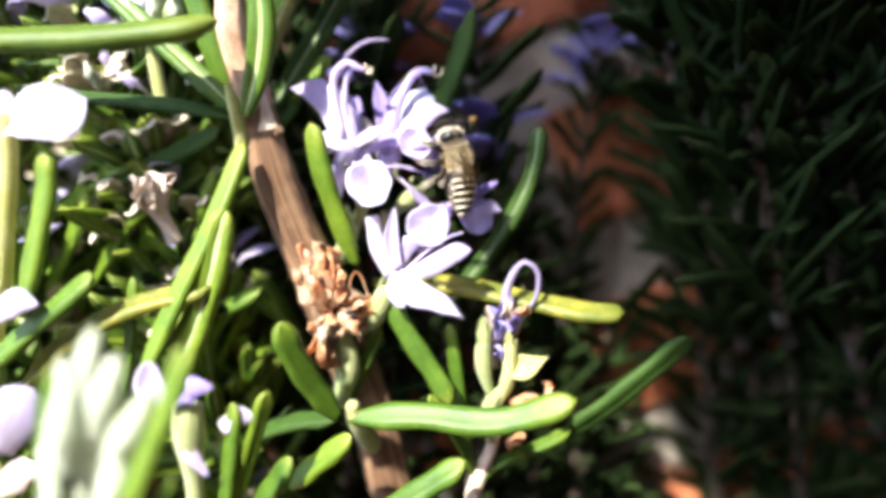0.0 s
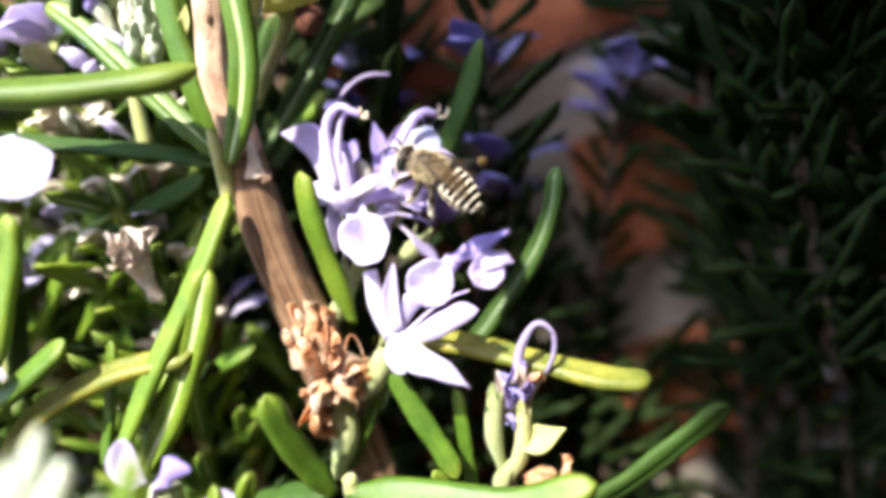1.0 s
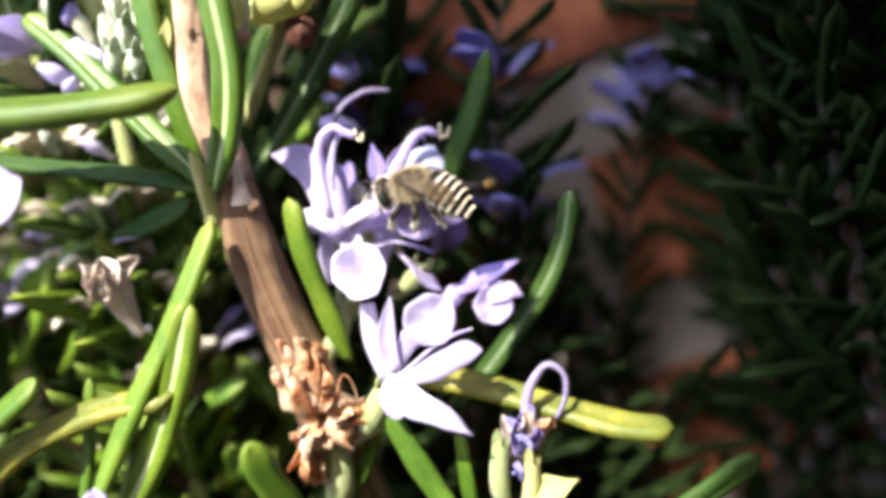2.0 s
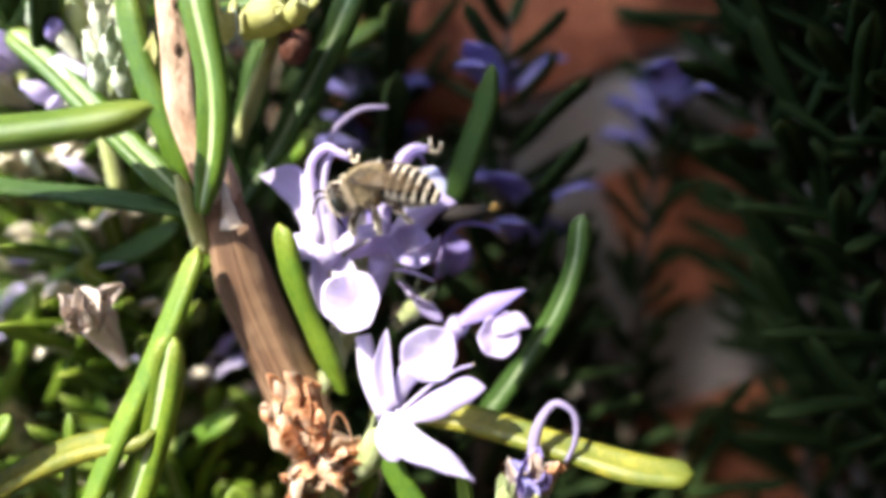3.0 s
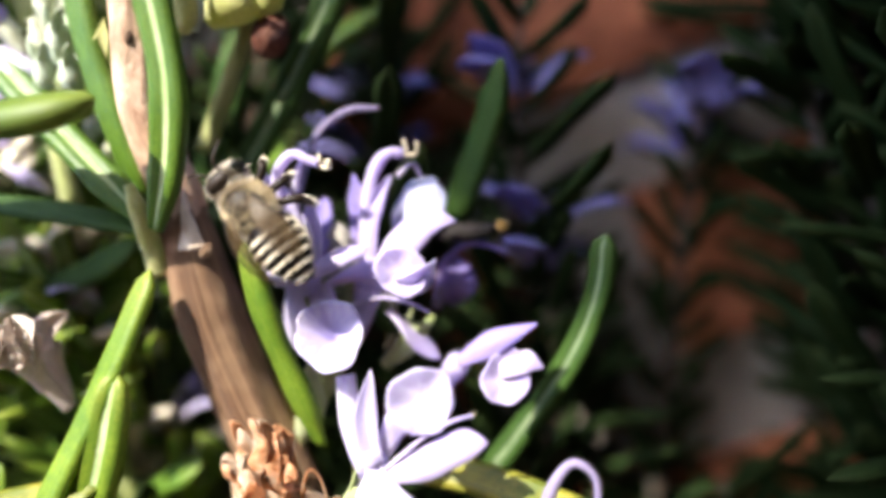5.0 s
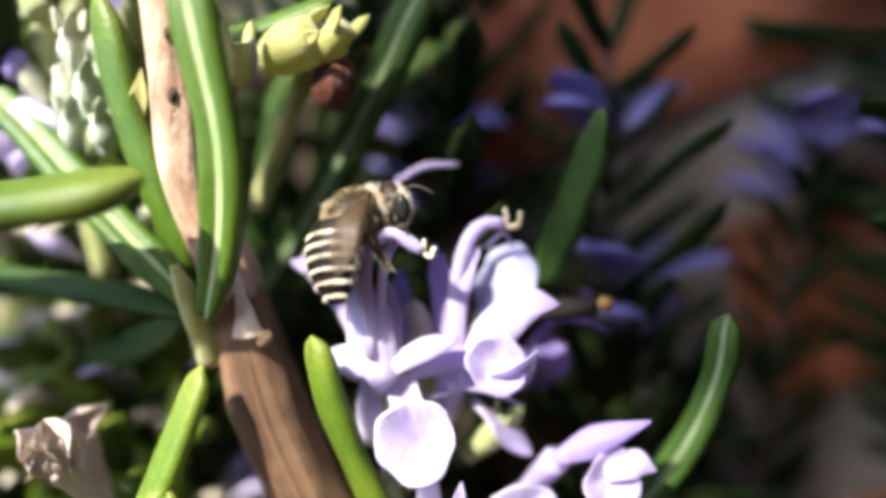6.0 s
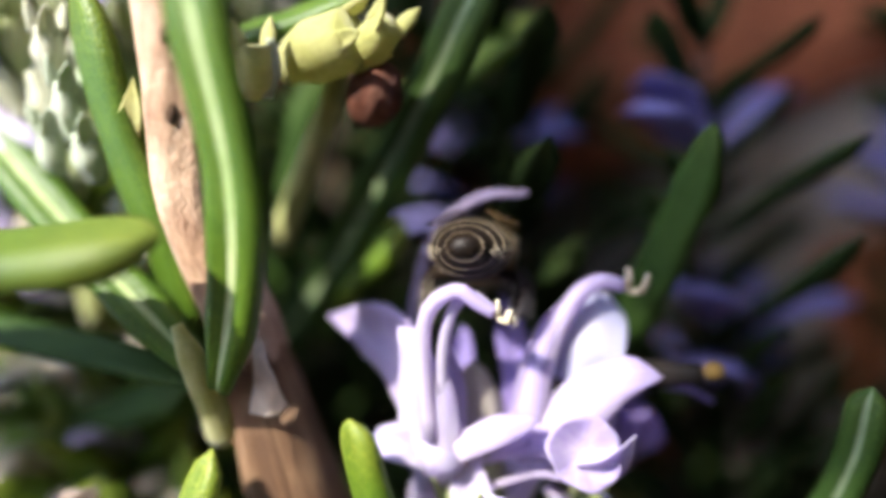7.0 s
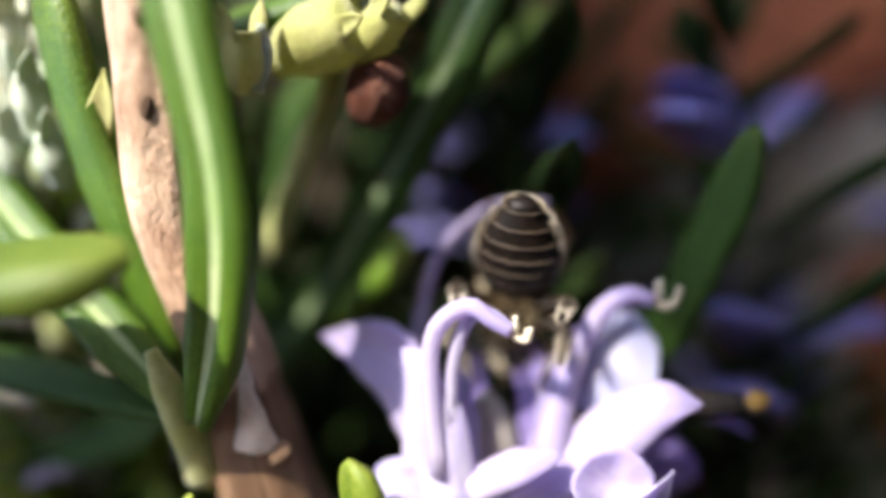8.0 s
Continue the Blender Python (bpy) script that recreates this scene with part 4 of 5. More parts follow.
part("husk", ball_shape((-13.1, 83.6, 16.0), (1.7, 1.3, 1.3), (0.5, 0, 0.85), 18, 22, lumps=0.07), RUST, buds_high, "rust-brown dried husk")

cluster = thing("bud_cluster", (-31.5, 84.0, 9.5), "upright shoot crowded with grey-green buds and pale calyxes", "rosemary shoot")
tube("shoot_stem", cluster, [(-30.4, 85.0, 3.5), (-31.3, 84.5, 10.5), (-31.7, 84.0, 17.2), (-32.6, 83.5, 22.6)], [0.8, 0.7, 0.6, 0.5], NODE_GREEN)
for a, b, r, m in (((-30.0, 83.0, 13.6), (-30.6, 82.0, 17.7), 0.8, BUD_CREAM), ((-29.8, 83.0, 10.9), (-27.5, 82.0, 15.0), 0.9, CALYX), ((-30.9, 83.4, 14.0), (-29.2, 82.6, 19.2), 0.8, BUD_CREAM),
                   ((-30.7, 83.0, 10.9), (-33.4, 82.4, 14.2), 1.25, PETAL_PALE), ((-32.0, 83.0, 15.2), (-34.0, 82.6, 18.7), 0.8, BUD_CREAM), ((-29.4, 84.0, 12.9), (-27.6, 83.5, 17.8), 0.8, CALYX),
                   ((-32.1, 83.4, 17.2), (-32.4, 83.0, 20.9), 0.7, CALYX), ((-29.6, 84.0, 16.4), (-28.1, 83.6, 20.9), 0.7, BUD_CREAM), ((-32.7, 84.0, 10.5), (-34.6, 83.6, 16.1), 0.6, BUD_CREAM)):
    tube("bud", cluster, [a, Vector(a).lerp(Vector(b), 0.55), b], [r * 0.45, r, r * 0.4], m, rows=10)
part("bud", ball_shape((-33.7, 82.4, 17.9), (1.1, 0.8, 0.8), (0.3, 0, 0.9), lumps=0.06), PETAL_DEEP, cluster, "violet bud about to open")
petal("petal", cluster, [(-36.5, 83.0, 16.3), (-34.0, 82.4, 15.0), (-32.2, 82.6, 13.4)], [0.8, 1.4, 0.5], (0.4, 0.3, 0.8), PETAL_PALE, 0.3, "pale petal in sun")
petal("petal", cluster, [(-33.8, 82.0, 15.5), (-32.0, 81.6, 13.7), (-31.5, 82.0, 12.2)], [0.8, 1.6, 0.6], (0.7, 0.3, 0.5), PETAL_PALE, 0.3)
for a, b, r in (((-29.5, 82.0, 17.4), (-29.1, 81.6, 19.8), 0.8), ((-28.8, 82.0, 14.2), (-28.2, 81.4, 17.1), 0.8), ((-27.6, 82.0, 12.1), (-27.5, 81.4, 14.6), 0.9), ((-29.9, 82.0, 12.1), (-29.6, 81.6, 14.9), 0.8), ((-27.6, 82.6, 15.4), (-27.0, 82.0, 18.1), 0.7)):
    calyx(cluster, [a, Vector(a).lerp(Vector(b), 0.5), b], [r * 0.5, r, r * 0.8], (BUD_CREAM, BUD, PALE_SUN_FELT)[int(a[2] * 10) % 3], 3)
scatter = random.Random(21)
for k in range(22):
    at = Vector((scatter.uniform(-38, -26), scatter.uniform(83.5, 88), scatter.uniform(5, 21)))
    way = Vector((scatter.uniform(-1, 0.8), scatter.uniform(-0.8, 0.2), scatter.uniform(0.2, 1.2))).normalized() * scatter.uniform(2.2, 4.0)
    r = scatter.uniform(0.5, 0.95)
    tube("bud", cluster, [at, at + way * 0.5 + Vector((0, -0.4, 0.2)), at + way], [r * 0.4, r, r * 0.35], (BUD_CREAM, PETAL_PALE, BUD, CALYX)[k % 4], rows=10, rough=0.08)
petal("calyx", cluster, [(-24.9, 80.6, 12.9), (-24.0, 80.0, 15.3), (-23.7, 80.0, 17.1)], [0.3, 0.55, 0.1], (1, 0.2, 0), CALYX_YELLOW, 0.3, "pale sliver of a calyx beside the stem")

# flower on the left and leaves round it
side = thing("rosemary_side_shoot", (-41.9, 74.0, -9.2), "side shoot with a pale lilac petal and bright leaves", "rosemary shoot")
tube("shoot_stem", side, [(-46.1, 74.0, -26.3), (-43.4, 74.0, -13.7), (-41.4, 73.5, -2.6), (-41.0, 73.0, 2.6)], [1.1, 1.0, 0.9, 0.8], CALYX_YELLOW, "pale green shoot")
petal("petal", side, [(-41.0, 72.8, 1.3), (-37.8, 72.0, 2.4), (-35.2, 72.0, 2.6), (-33.1, 72.3, 3.9)], [1.0, 2.6, 2.9, 1.5], (0.1, 0.3, 0.9), PETAL_PALE, -0.3, "broad pale lilac petal in full sun")
petal("petal", side, [(-40.8, 73.0, 1.1), (-41.2, 72.6, 3.2), (-42.3, 72.8, 4.2)], [0.8, 1.6, 0.6], (0.5, 0.2, 0.7), PETAL_PALE, 0.3)
leaf(side, [(-40.6, 72.0, -16.6), (-38.1, 71.0, -9.4), (-36.7, 70.6, -4.6), (-36.4, 70.4, -1.1)], (-0.4, -0.8, 0.1), 2.5, LEAF_LIGHT)
leaf(side, [(-45.2, 72.0, -22.8), (-40.4, 72.0, -18.3), (-36.4, 72.0, -15.0), (-33.3, 72.0, -12.5)], (-0.3, -0.7, 0.6), 2.7)
leaf(side, [(-42.4, 73.8, -24.6), (-37.1, 74.0, -19.4), (-30.3, 74.3, -15.9), (-22.8, 74.2, -14.2)], (-0.2, -0.6, 0.75), 2.75, LEAF_YELLOW, "yellow-brown ageing leaf")
leaf(side, [(-33.0, 76.0, -25.8), (-31.9, 76.0, -19.9), (-31.2, 76.0, -13.5)], (-0.5, -0.8, 0), 1.5, LEAF)
leaf(side, [(-40, 86, -16), (-35, 84.5, -9), (-30, 83.5, -5)], (-0.3, -0.6, 0.75), 2.5, LEAF_LIGHT)
leaf(side, [(-36, 88, -20), (-33, 86, -11), (-32.5, 84.5, -3)], (0.3, -0.6, 0.75), 2.5, LEAF)
leaf(side, [(-27, 87, -16), (-27.5, 85.5, -9), (-25, 84, -3)], (-0.3, -0.6, 0.75), 2.5, LEAF_LIGHT)
leaf(side, [(-44, 86, -8), (-38, 85, -4), (-33, 84.5, -1.5)], (0.3, -0.6, 0.75), 2.5, LEAF_LIGHT)
leaf(side, [(-30, 86, -24), (-25, 84.5, -19), (-20, 83.5, -16)], (-0.3, -0.6, 0.75), 2.5, LEAF)
leaf(side, [(-38, 86, -28), (-33.5, 84.5, -22), (-29, 83.5, -19)], (0.3, -0.6, 0.75), 2.5, LEAF_LIGHT)
leaf(side, [(-47, 86, -18), (-42, 84.5, -12), (-39, 84, -5)], (-0.3, -0.6, 0.75), 2.5, LEAF_LIGHT)
petal("petal", side, [(-42.4, 70.0, -16.2), (-40.1, 70.0, -14.8), (-37.8, 70.4, -15.2)], [1.0, 1.5, 0.4], (0.1, 0.4, 0.9), PETAL_PALE, 0.3)
faded = tube("faded_flower", side, [(-27.0, 78.0, -10.1), (-28.2, 77.0, -7.8), (-28.9, 76.0, -6.0)], [0.5, 0.7, 1.0], FADED, "faded pinkish-cream dead corolla", rough=0.06)
for a, b, w in (((-28.6, 76.0, -6.5), (-30.6, 75.0, -3.5), 1.1), ((-28.4, 76.0, -6.5), (-28.9, 75.4, -2.9), 1.2), ((-29.1, 76.0, -6.7), (-30.8, 75.6, -5.3), 0.9), ((-28.2, 76.0, -6.7), (-27.8, 75.8, -4.0), 0.8)):
    a, b = Vector(a), Vector(b)
    petal("withered_petal", faded, [a, a.lerp(b, 0.55) + Vector((0.4, -0.4, 0.3)), b], [w * 0.5, w, w * 0.6], (0.7, 0.3, -0.5), FADED, 0.6, ruffle=0.4)
tube("faded_flower", side, [(-28.5, 80.0, -10.6), (-29.1, 79.5, -7.5), (-29.3, 79.2, -5.8)], [0.5, 0.8, 0.9], FADED, rough=0.06)
petal("withered_petal", side, [(-29.2, 79.2, -6.3), (-29.2, 78.8, -4.6), (-27.3, 79.0, -3.3)], [0.7, 1.0, 0.5], (0.7, 0.3, -0.5), FADED, 0.6, ruffle=0.4)

# buds close to the lens
near = thing("bud_spike", (-27.5, 55.0, -32.2), "spike of felted grey-green buds close by", "rosemary shoot")
tube("shoot_stem", near, [(-29.7, 56.0, -38.6), (-28.1, 55.6, -30.2), (-26.3, 55.2, -21.4), (-25.7, 55.0, -16.5)], [1.0, 0.9, 0.7, 0.4], BUD)
for a, b, r in (((-26.4, 54.6, -18.6), (-25.4, 54.4, -14.0), 1.1), ((-25.9, 54.6, -22.5), (-23.8, 54.0, -16.2), 1.4), ((-27.8, 54.0, -24.4), (-27.5, 53.6, -18.4), 1.5), ((-26.8, 54.8, -22.1), (-28.0, 54.8, -16.5), 1.0),
                ((-25.4, 54.6, -25.2), (-21.9, 54.2, -19.1), 1.5), ((-28.7, 54.4, -28.2), (-29.5, 54.8, -22.1), 1.1), ((-25.6, 54.0, -28.9), (-23.7, 53.8, -23.5), 1.3), ((-29.2, 54.0, -29.8), (-28.8, 53.8, -24.8), 1.0)):
    m = Vector(a).lerp(Vector(b), 0.6) + Vector((0, -0.3, 0))
    bud = tube("bud", near, [a, m, b], [r * 0.4, r * 0.85, r * 0.5], BUD, rows=10, sides=12, rough=0.03)
    part("bud_tip", petal_shape([m, Vector(b), Vector(b) + (Vector(b) - m) * 0.35], [r * 0.6, r * 0.45, 0.1], (1, 0.3, 0.1), -0.5, 0.2, 8), BUD, bud)
leaf(near, [(-24.3, 53.0, -29.3), (-21.7, 52.6, -23.0), (-19.4, 52.4, -17.8), (-18.2, 52.4, -14.4)], (-0.5, -0.8, 0.2), 1.9, LEAF_LIGHT, "slender green leaf close by", name="leaf")
leaf(near, [(-30.5, 55.0, -25.4), (-29.9, 55.0, -20.5), (-29.1, 55.0, -16.8)], (-0.4, -0.8, 0.1), 1.3, LEAF)
leaf(near, [(-22.1, 56.0, -29.5), (-21.6, 56.0, -27.7), (-20.9, 56.0, -25.6)], (-0.4, -0.8, 0.2), 1.7, LEAF)

low = thing("rosemary_low_shoot", (-24.1, 69.0, -38.1), "low shoot with violet blossom remains and a pale calyx", "rosemary shoot")
tube("calyx", low, [(-23.7, 69.0, -36.4), (-23.5, 69.0, -32.4), (-23.7, 68.6, -26.6), (-23.6, 68.6, -24.2)], [0.8, 0.9, 1.6, 1.4], CALYX, "pale green calyx")
petal("petal", low, [(-24.2, 68.0, -24.8), (-23.4, 67.6, -22.5), (-21.0, 67.8, -22.3)], [0.8, 1.3, 0.4], (0.4, 0.3, 0.8), PETAL_DEEP, 0.4)
petal("petal", low, [(-23.4, 67.8, -25.2), (-23.4, 67.4, -28.3), (-21.7, 67.6, -30.9)], [0.9, 0.8, 0.4], (0.8, 0.2, 0.3), PETAL_PALE, 0.3)
petal("petal", low, [(-20.7, 68.4, -26.5), (-19.1, 68.4, -25.4), (-17.5, 68.6, -25.4)], [0.7, 1.0, 0.4], (0, 0.3, 0.9), PETAL, 0.3)
petal("petal", low, [(-26.1, 69.0, -24.6), (-27.3, 69.0, -22.4), (-27.3, 69.0, -20.2)], [0.9, 1.4, 0.8], (0.8, 0.2, 0.3), PETAL_PALE, 0.3)
petal("petal", low, [(-40.5, 66.0, -27.7), (-38.4, 65.6, -24.4), (-36.5, 66.0, -21.9)], [1.6, 2.8, 1.5], (0.8, 0.2, -0.4), PETAL_PALE, -0.25, "broad pale petal in full sun")
petal("petal", low, [(-41.9, 67.0, -32.0), (-38.9, 66.6, -30.2), (-37.1, 67.0, -29.8)], [1.0, 1.6, 0.6], (0.2, 0.3, 0.9), FADED, 0.3)


# ---- shoots of the shrub behind ----
def unit_leaf(name, bend, material):
    """A leaf of 1 mm unit length along x, to be stretched to size."""
    sh = leaf_shape([(0, 0, 0), (5, 0, 0.4 * bend), (10, 0, bend), (15, 0, 2.4 * bend)], (0, 0, 1), 2.2, 9)
    return sh.mesh(name, [material, material if material == LEAF_SHADE else UNDER])


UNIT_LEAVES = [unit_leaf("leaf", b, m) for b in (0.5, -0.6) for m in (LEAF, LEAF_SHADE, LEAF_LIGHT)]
# Petals for shaded and for lit shoots; the difference in light is coloured in
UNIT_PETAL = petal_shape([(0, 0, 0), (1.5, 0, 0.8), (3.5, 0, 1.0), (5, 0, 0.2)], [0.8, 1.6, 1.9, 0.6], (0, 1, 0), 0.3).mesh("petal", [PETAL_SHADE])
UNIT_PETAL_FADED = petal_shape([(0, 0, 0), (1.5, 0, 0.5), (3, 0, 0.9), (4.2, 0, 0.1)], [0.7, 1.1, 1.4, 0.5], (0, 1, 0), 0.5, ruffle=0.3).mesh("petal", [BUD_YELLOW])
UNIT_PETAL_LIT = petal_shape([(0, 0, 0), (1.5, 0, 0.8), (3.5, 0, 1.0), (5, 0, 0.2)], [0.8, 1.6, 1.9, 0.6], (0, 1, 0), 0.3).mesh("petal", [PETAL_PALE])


def shoot(foot, top, size, seed, shade, flowers=0, lit=False):
    """A leafy upright shoot: stem, whorled leaves, sometimes blossoms. shade: darker colours stand in for shade."""
    rnd = random.Random(seed)
    foot, top = Vector(foot), Vector(top)
    words = "shade-coloured rosemary shoot before the wall" if shade else "leafy green rosemary shoot in dappled sun"
    ob = thing("rosemary_shoot", foot, words + (" with violet blossoms" if flowers else ""), "rosemary shoot", "rosemary shoots behind the branch")
    way = top - foot
    mid = foot.lerp(top, 0.5) + Vector((rnd.uniform(-3, 3), rnd.uniform(-2, 2), 0))
    line = curve_through([foot, mid, top], 40)
    # shaded shoots get a darker stem colour in place of shade
    tube("stem", ob, [foot, mid, top], [0.9, 0.7, 0.3], SHADE_BROWN if shade else BARK if rnd.random() < 0.6 else NODE_GREEN, rows=10, sides=7)
    steps = int(way.length / 2.6)
    turn = rnd.uniform(0, 6)
    axis = way.normalized()
    for i in range(steps):
        at = line[min(39, int((i + 0.7) / steps * 39))]
        turn += math.pi / 2 + rnd.uniform(-0.25, 0.25)
        for half in (0, math.pi):
            around = Matrix.Rotation(turn + half, 3, axis) @ axis.orthogonal().normalized()
            lift = rnd.uniform(0.25, 0.95)
            out = (around * (1 - 0.45 * lift) + axis * lift).normalized()
            up = (axis - out * axis.dot(out)).normalized()
            m = Matrix((out, up.cross(out), up)).transposed().to_4x4()
            grow = size * rnd.uniform(0.7, 1.15) * (0.6 + 0.4 * (1 - i / steps))
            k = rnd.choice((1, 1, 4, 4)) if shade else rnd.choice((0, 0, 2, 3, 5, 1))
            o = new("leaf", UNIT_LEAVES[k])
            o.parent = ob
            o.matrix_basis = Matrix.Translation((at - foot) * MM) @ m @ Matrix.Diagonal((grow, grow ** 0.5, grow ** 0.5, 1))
    for j in range(flowers):
        at = line[rnd.randint(14 if lit else 31, 39)]
        for k in range(4):
            around = Matrix.Rotation(rnd.uniform(0, 6.28), 3, axis) @ axis.orthogonal().normalized()
            out = (around + axis * rnd.uniform(0.0, 0.8)).normalized()
            up = (axis - out * axis.dot(out)).normalized()
            m = Matrix((out, up.cross(out), up)).transposed().to_4x4()
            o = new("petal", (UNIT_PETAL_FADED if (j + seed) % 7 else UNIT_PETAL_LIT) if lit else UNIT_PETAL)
            o.parent = ob
            o.matrix_basis = Matrix.Translation((at + out * 1.0 - foot) * MM) @ m @ Matrix.Diagonal((1.25, 1.25, 1.25, 1))
    return ob


rnd = random.Random(11)
# sunlit side of the shrub
for i in range(34):
    x = -80 + i * 2.1 + rnd.uniform(-3, 3)
    y = rnd.uniform(86, 98) + max(0.0, x + 35) * 0.28
    z = rnd.uniform(-80, -25)
    l = rnd.uniform(40, 75)
    shoot((x, y, z), (x - l * 0.33 + rnd.uniform(-10, 10), y + rnd.uniform(-4, 3), z + l), rnd.uniform(0.85, 1.25), i, False, 3 if i % 3 == 0 else 1, True)
for i in range(8):
    x = -84 + i * 6 + rnd.uniform(-3, 3)
    shoot((x, rnd.uniform(88, 100), rnd.uniform(-10, 10)), (x - 18 + rnd.uniform(-8, 8), rnd.uniform(86, 98), rnd.uniform(36, 56)), 1.1, 50 + i, False, 3 if i % 2 else 1, True)
# blossoming tops among the leaves
for k, (foot, top, n) in enumerate((((-32, 92, -20), (-34.5, 90.0, 9.0), 4), ((-40, 90, -30), (-47.8, 87.0, -7.6), 4), ((-34, 95, -30), (-42.0, 93.0, 0.0), 3), ((-26, 96, -40), (-31.7, 95.0, -5.5), 3),
                                    ((-30, 90, -10), (-41.0, 88.0, 14.9), 5), ((-26, 92, -40), (-41.3, 92.0, -4.8), 4), ((-30, 92, -40), (-42.5, 93.0, 0.7), 3), ((-26, 88, -40), (-33.1, 88.0, 1.1), 4), ((-20, 88, -40), (-26.9, 88.0, -3.3), 3), ((-24, 90, -40), (-35.4, 88.0, -3.4), 4))):
    shoot(foot, top, 0.9, 300 + k, False, n, True)
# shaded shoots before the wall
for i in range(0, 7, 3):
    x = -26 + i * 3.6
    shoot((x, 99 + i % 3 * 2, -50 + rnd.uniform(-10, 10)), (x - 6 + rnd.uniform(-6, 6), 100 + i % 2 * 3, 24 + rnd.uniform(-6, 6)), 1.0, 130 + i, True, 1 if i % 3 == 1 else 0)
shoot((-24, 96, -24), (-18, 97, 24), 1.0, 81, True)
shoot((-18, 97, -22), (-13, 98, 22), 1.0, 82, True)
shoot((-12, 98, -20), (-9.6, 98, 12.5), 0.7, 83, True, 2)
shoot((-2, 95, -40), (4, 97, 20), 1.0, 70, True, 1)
# the next five are added to keep sun spots off the wall
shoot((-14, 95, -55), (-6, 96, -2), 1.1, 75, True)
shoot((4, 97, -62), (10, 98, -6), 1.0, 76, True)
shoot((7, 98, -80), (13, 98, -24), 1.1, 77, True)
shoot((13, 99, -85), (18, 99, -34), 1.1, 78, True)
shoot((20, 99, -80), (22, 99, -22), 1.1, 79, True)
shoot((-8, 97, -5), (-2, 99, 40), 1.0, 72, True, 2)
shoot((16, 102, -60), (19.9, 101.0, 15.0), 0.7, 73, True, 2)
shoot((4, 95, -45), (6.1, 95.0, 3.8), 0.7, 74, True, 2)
# shoots added below the view, to keep the light of the ground off the wall
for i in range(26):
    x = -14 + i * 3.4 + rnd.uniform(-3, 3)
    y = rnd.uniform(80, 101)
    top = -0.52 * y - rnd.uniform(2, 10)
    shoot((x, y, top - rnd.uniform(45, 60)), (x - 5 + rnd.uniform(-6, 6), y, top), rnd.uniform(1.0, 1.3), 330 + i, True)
# dense growth that closes the right end of the bed, its shade put into dark leaf colours
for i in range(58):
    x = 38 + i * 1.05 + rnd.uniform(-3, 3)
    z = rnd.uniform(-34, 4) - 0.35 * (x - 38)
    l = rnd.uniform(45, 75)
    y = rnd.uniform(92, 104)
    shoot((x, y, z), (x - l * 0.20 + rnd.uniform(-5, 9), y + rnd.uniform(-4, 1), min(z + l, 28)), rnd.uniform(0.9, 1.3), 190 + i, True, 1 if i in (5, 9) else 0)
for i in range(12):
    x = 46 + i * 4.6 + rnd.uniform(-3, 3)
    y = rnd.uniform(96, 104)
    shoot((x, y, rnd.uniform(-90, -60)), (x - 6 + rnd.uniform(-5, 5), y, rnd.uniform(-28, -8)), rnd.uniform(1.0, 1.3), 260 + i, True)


# ---- the bee ----
def fuzz(shape, samples, length, width, lean, seed):
    """Short bent hairs: (place, normal) pairs in millimetres."""
    rnd = random.Random(seed)
    for p, nrm in samples:
        d = (nrm + Vector(lean) + Vector((rnd.uniform(-.45, .45), rnd.uniform(-.45, .45), rnd.uniform(-.45, .45)))).normalized()
        s = d.orthogonal().normalized()
        s = Matrix.Rotation(rnd.uniform(0, 6.28), 3, d) @ s
        l = length * rnd.uniform(0.6, 1.25)
        k = len(shape.v)
        shape.v += [p - s * width, p + s * width, p + d * l * 0.6 + Vector(lean) * l * 0.1 + s * width * 0.7, p + d * l + Vector(lean) * l * 0.35]
        shape.f += [(k, k + 1, k + 2), (k, k + 2, k + 3)]
        shape.uv += [((0, 0), (1, 0), (1, 0.6)), ((0, 0), (1, 0.6), (0.5, 1))]
        shape.slot += [0, 0]
    return shape


def on_ball(centre, radii, count, seed, keep=lambda n: True):
    rnd = random.Random(seed)
    out = []
    while len(out) < count:
        v = Vector((rnd.gauss(0, 1), rnd.gauss(0, 1), rnd.gauss(0, 1))).normalized()
        if keep(v):
            out.append((Vector(centre) + Vector([v[i] * radii[i] for i in range(3)]), Vector([v[i] / radii[i] for i in range(3)]).normalized()))
    return out


def abdomen_radius(x):
    """Half width of the abdomen at x, from the waist at -1.5 to the tip at -6.5."""
    s = (-1.5 - x) / 5.0
    return 2.08 * (max(0.0, math.sin(math.pi * min(1.0, 0.27 + 0.67 * s))) ** 0.86)


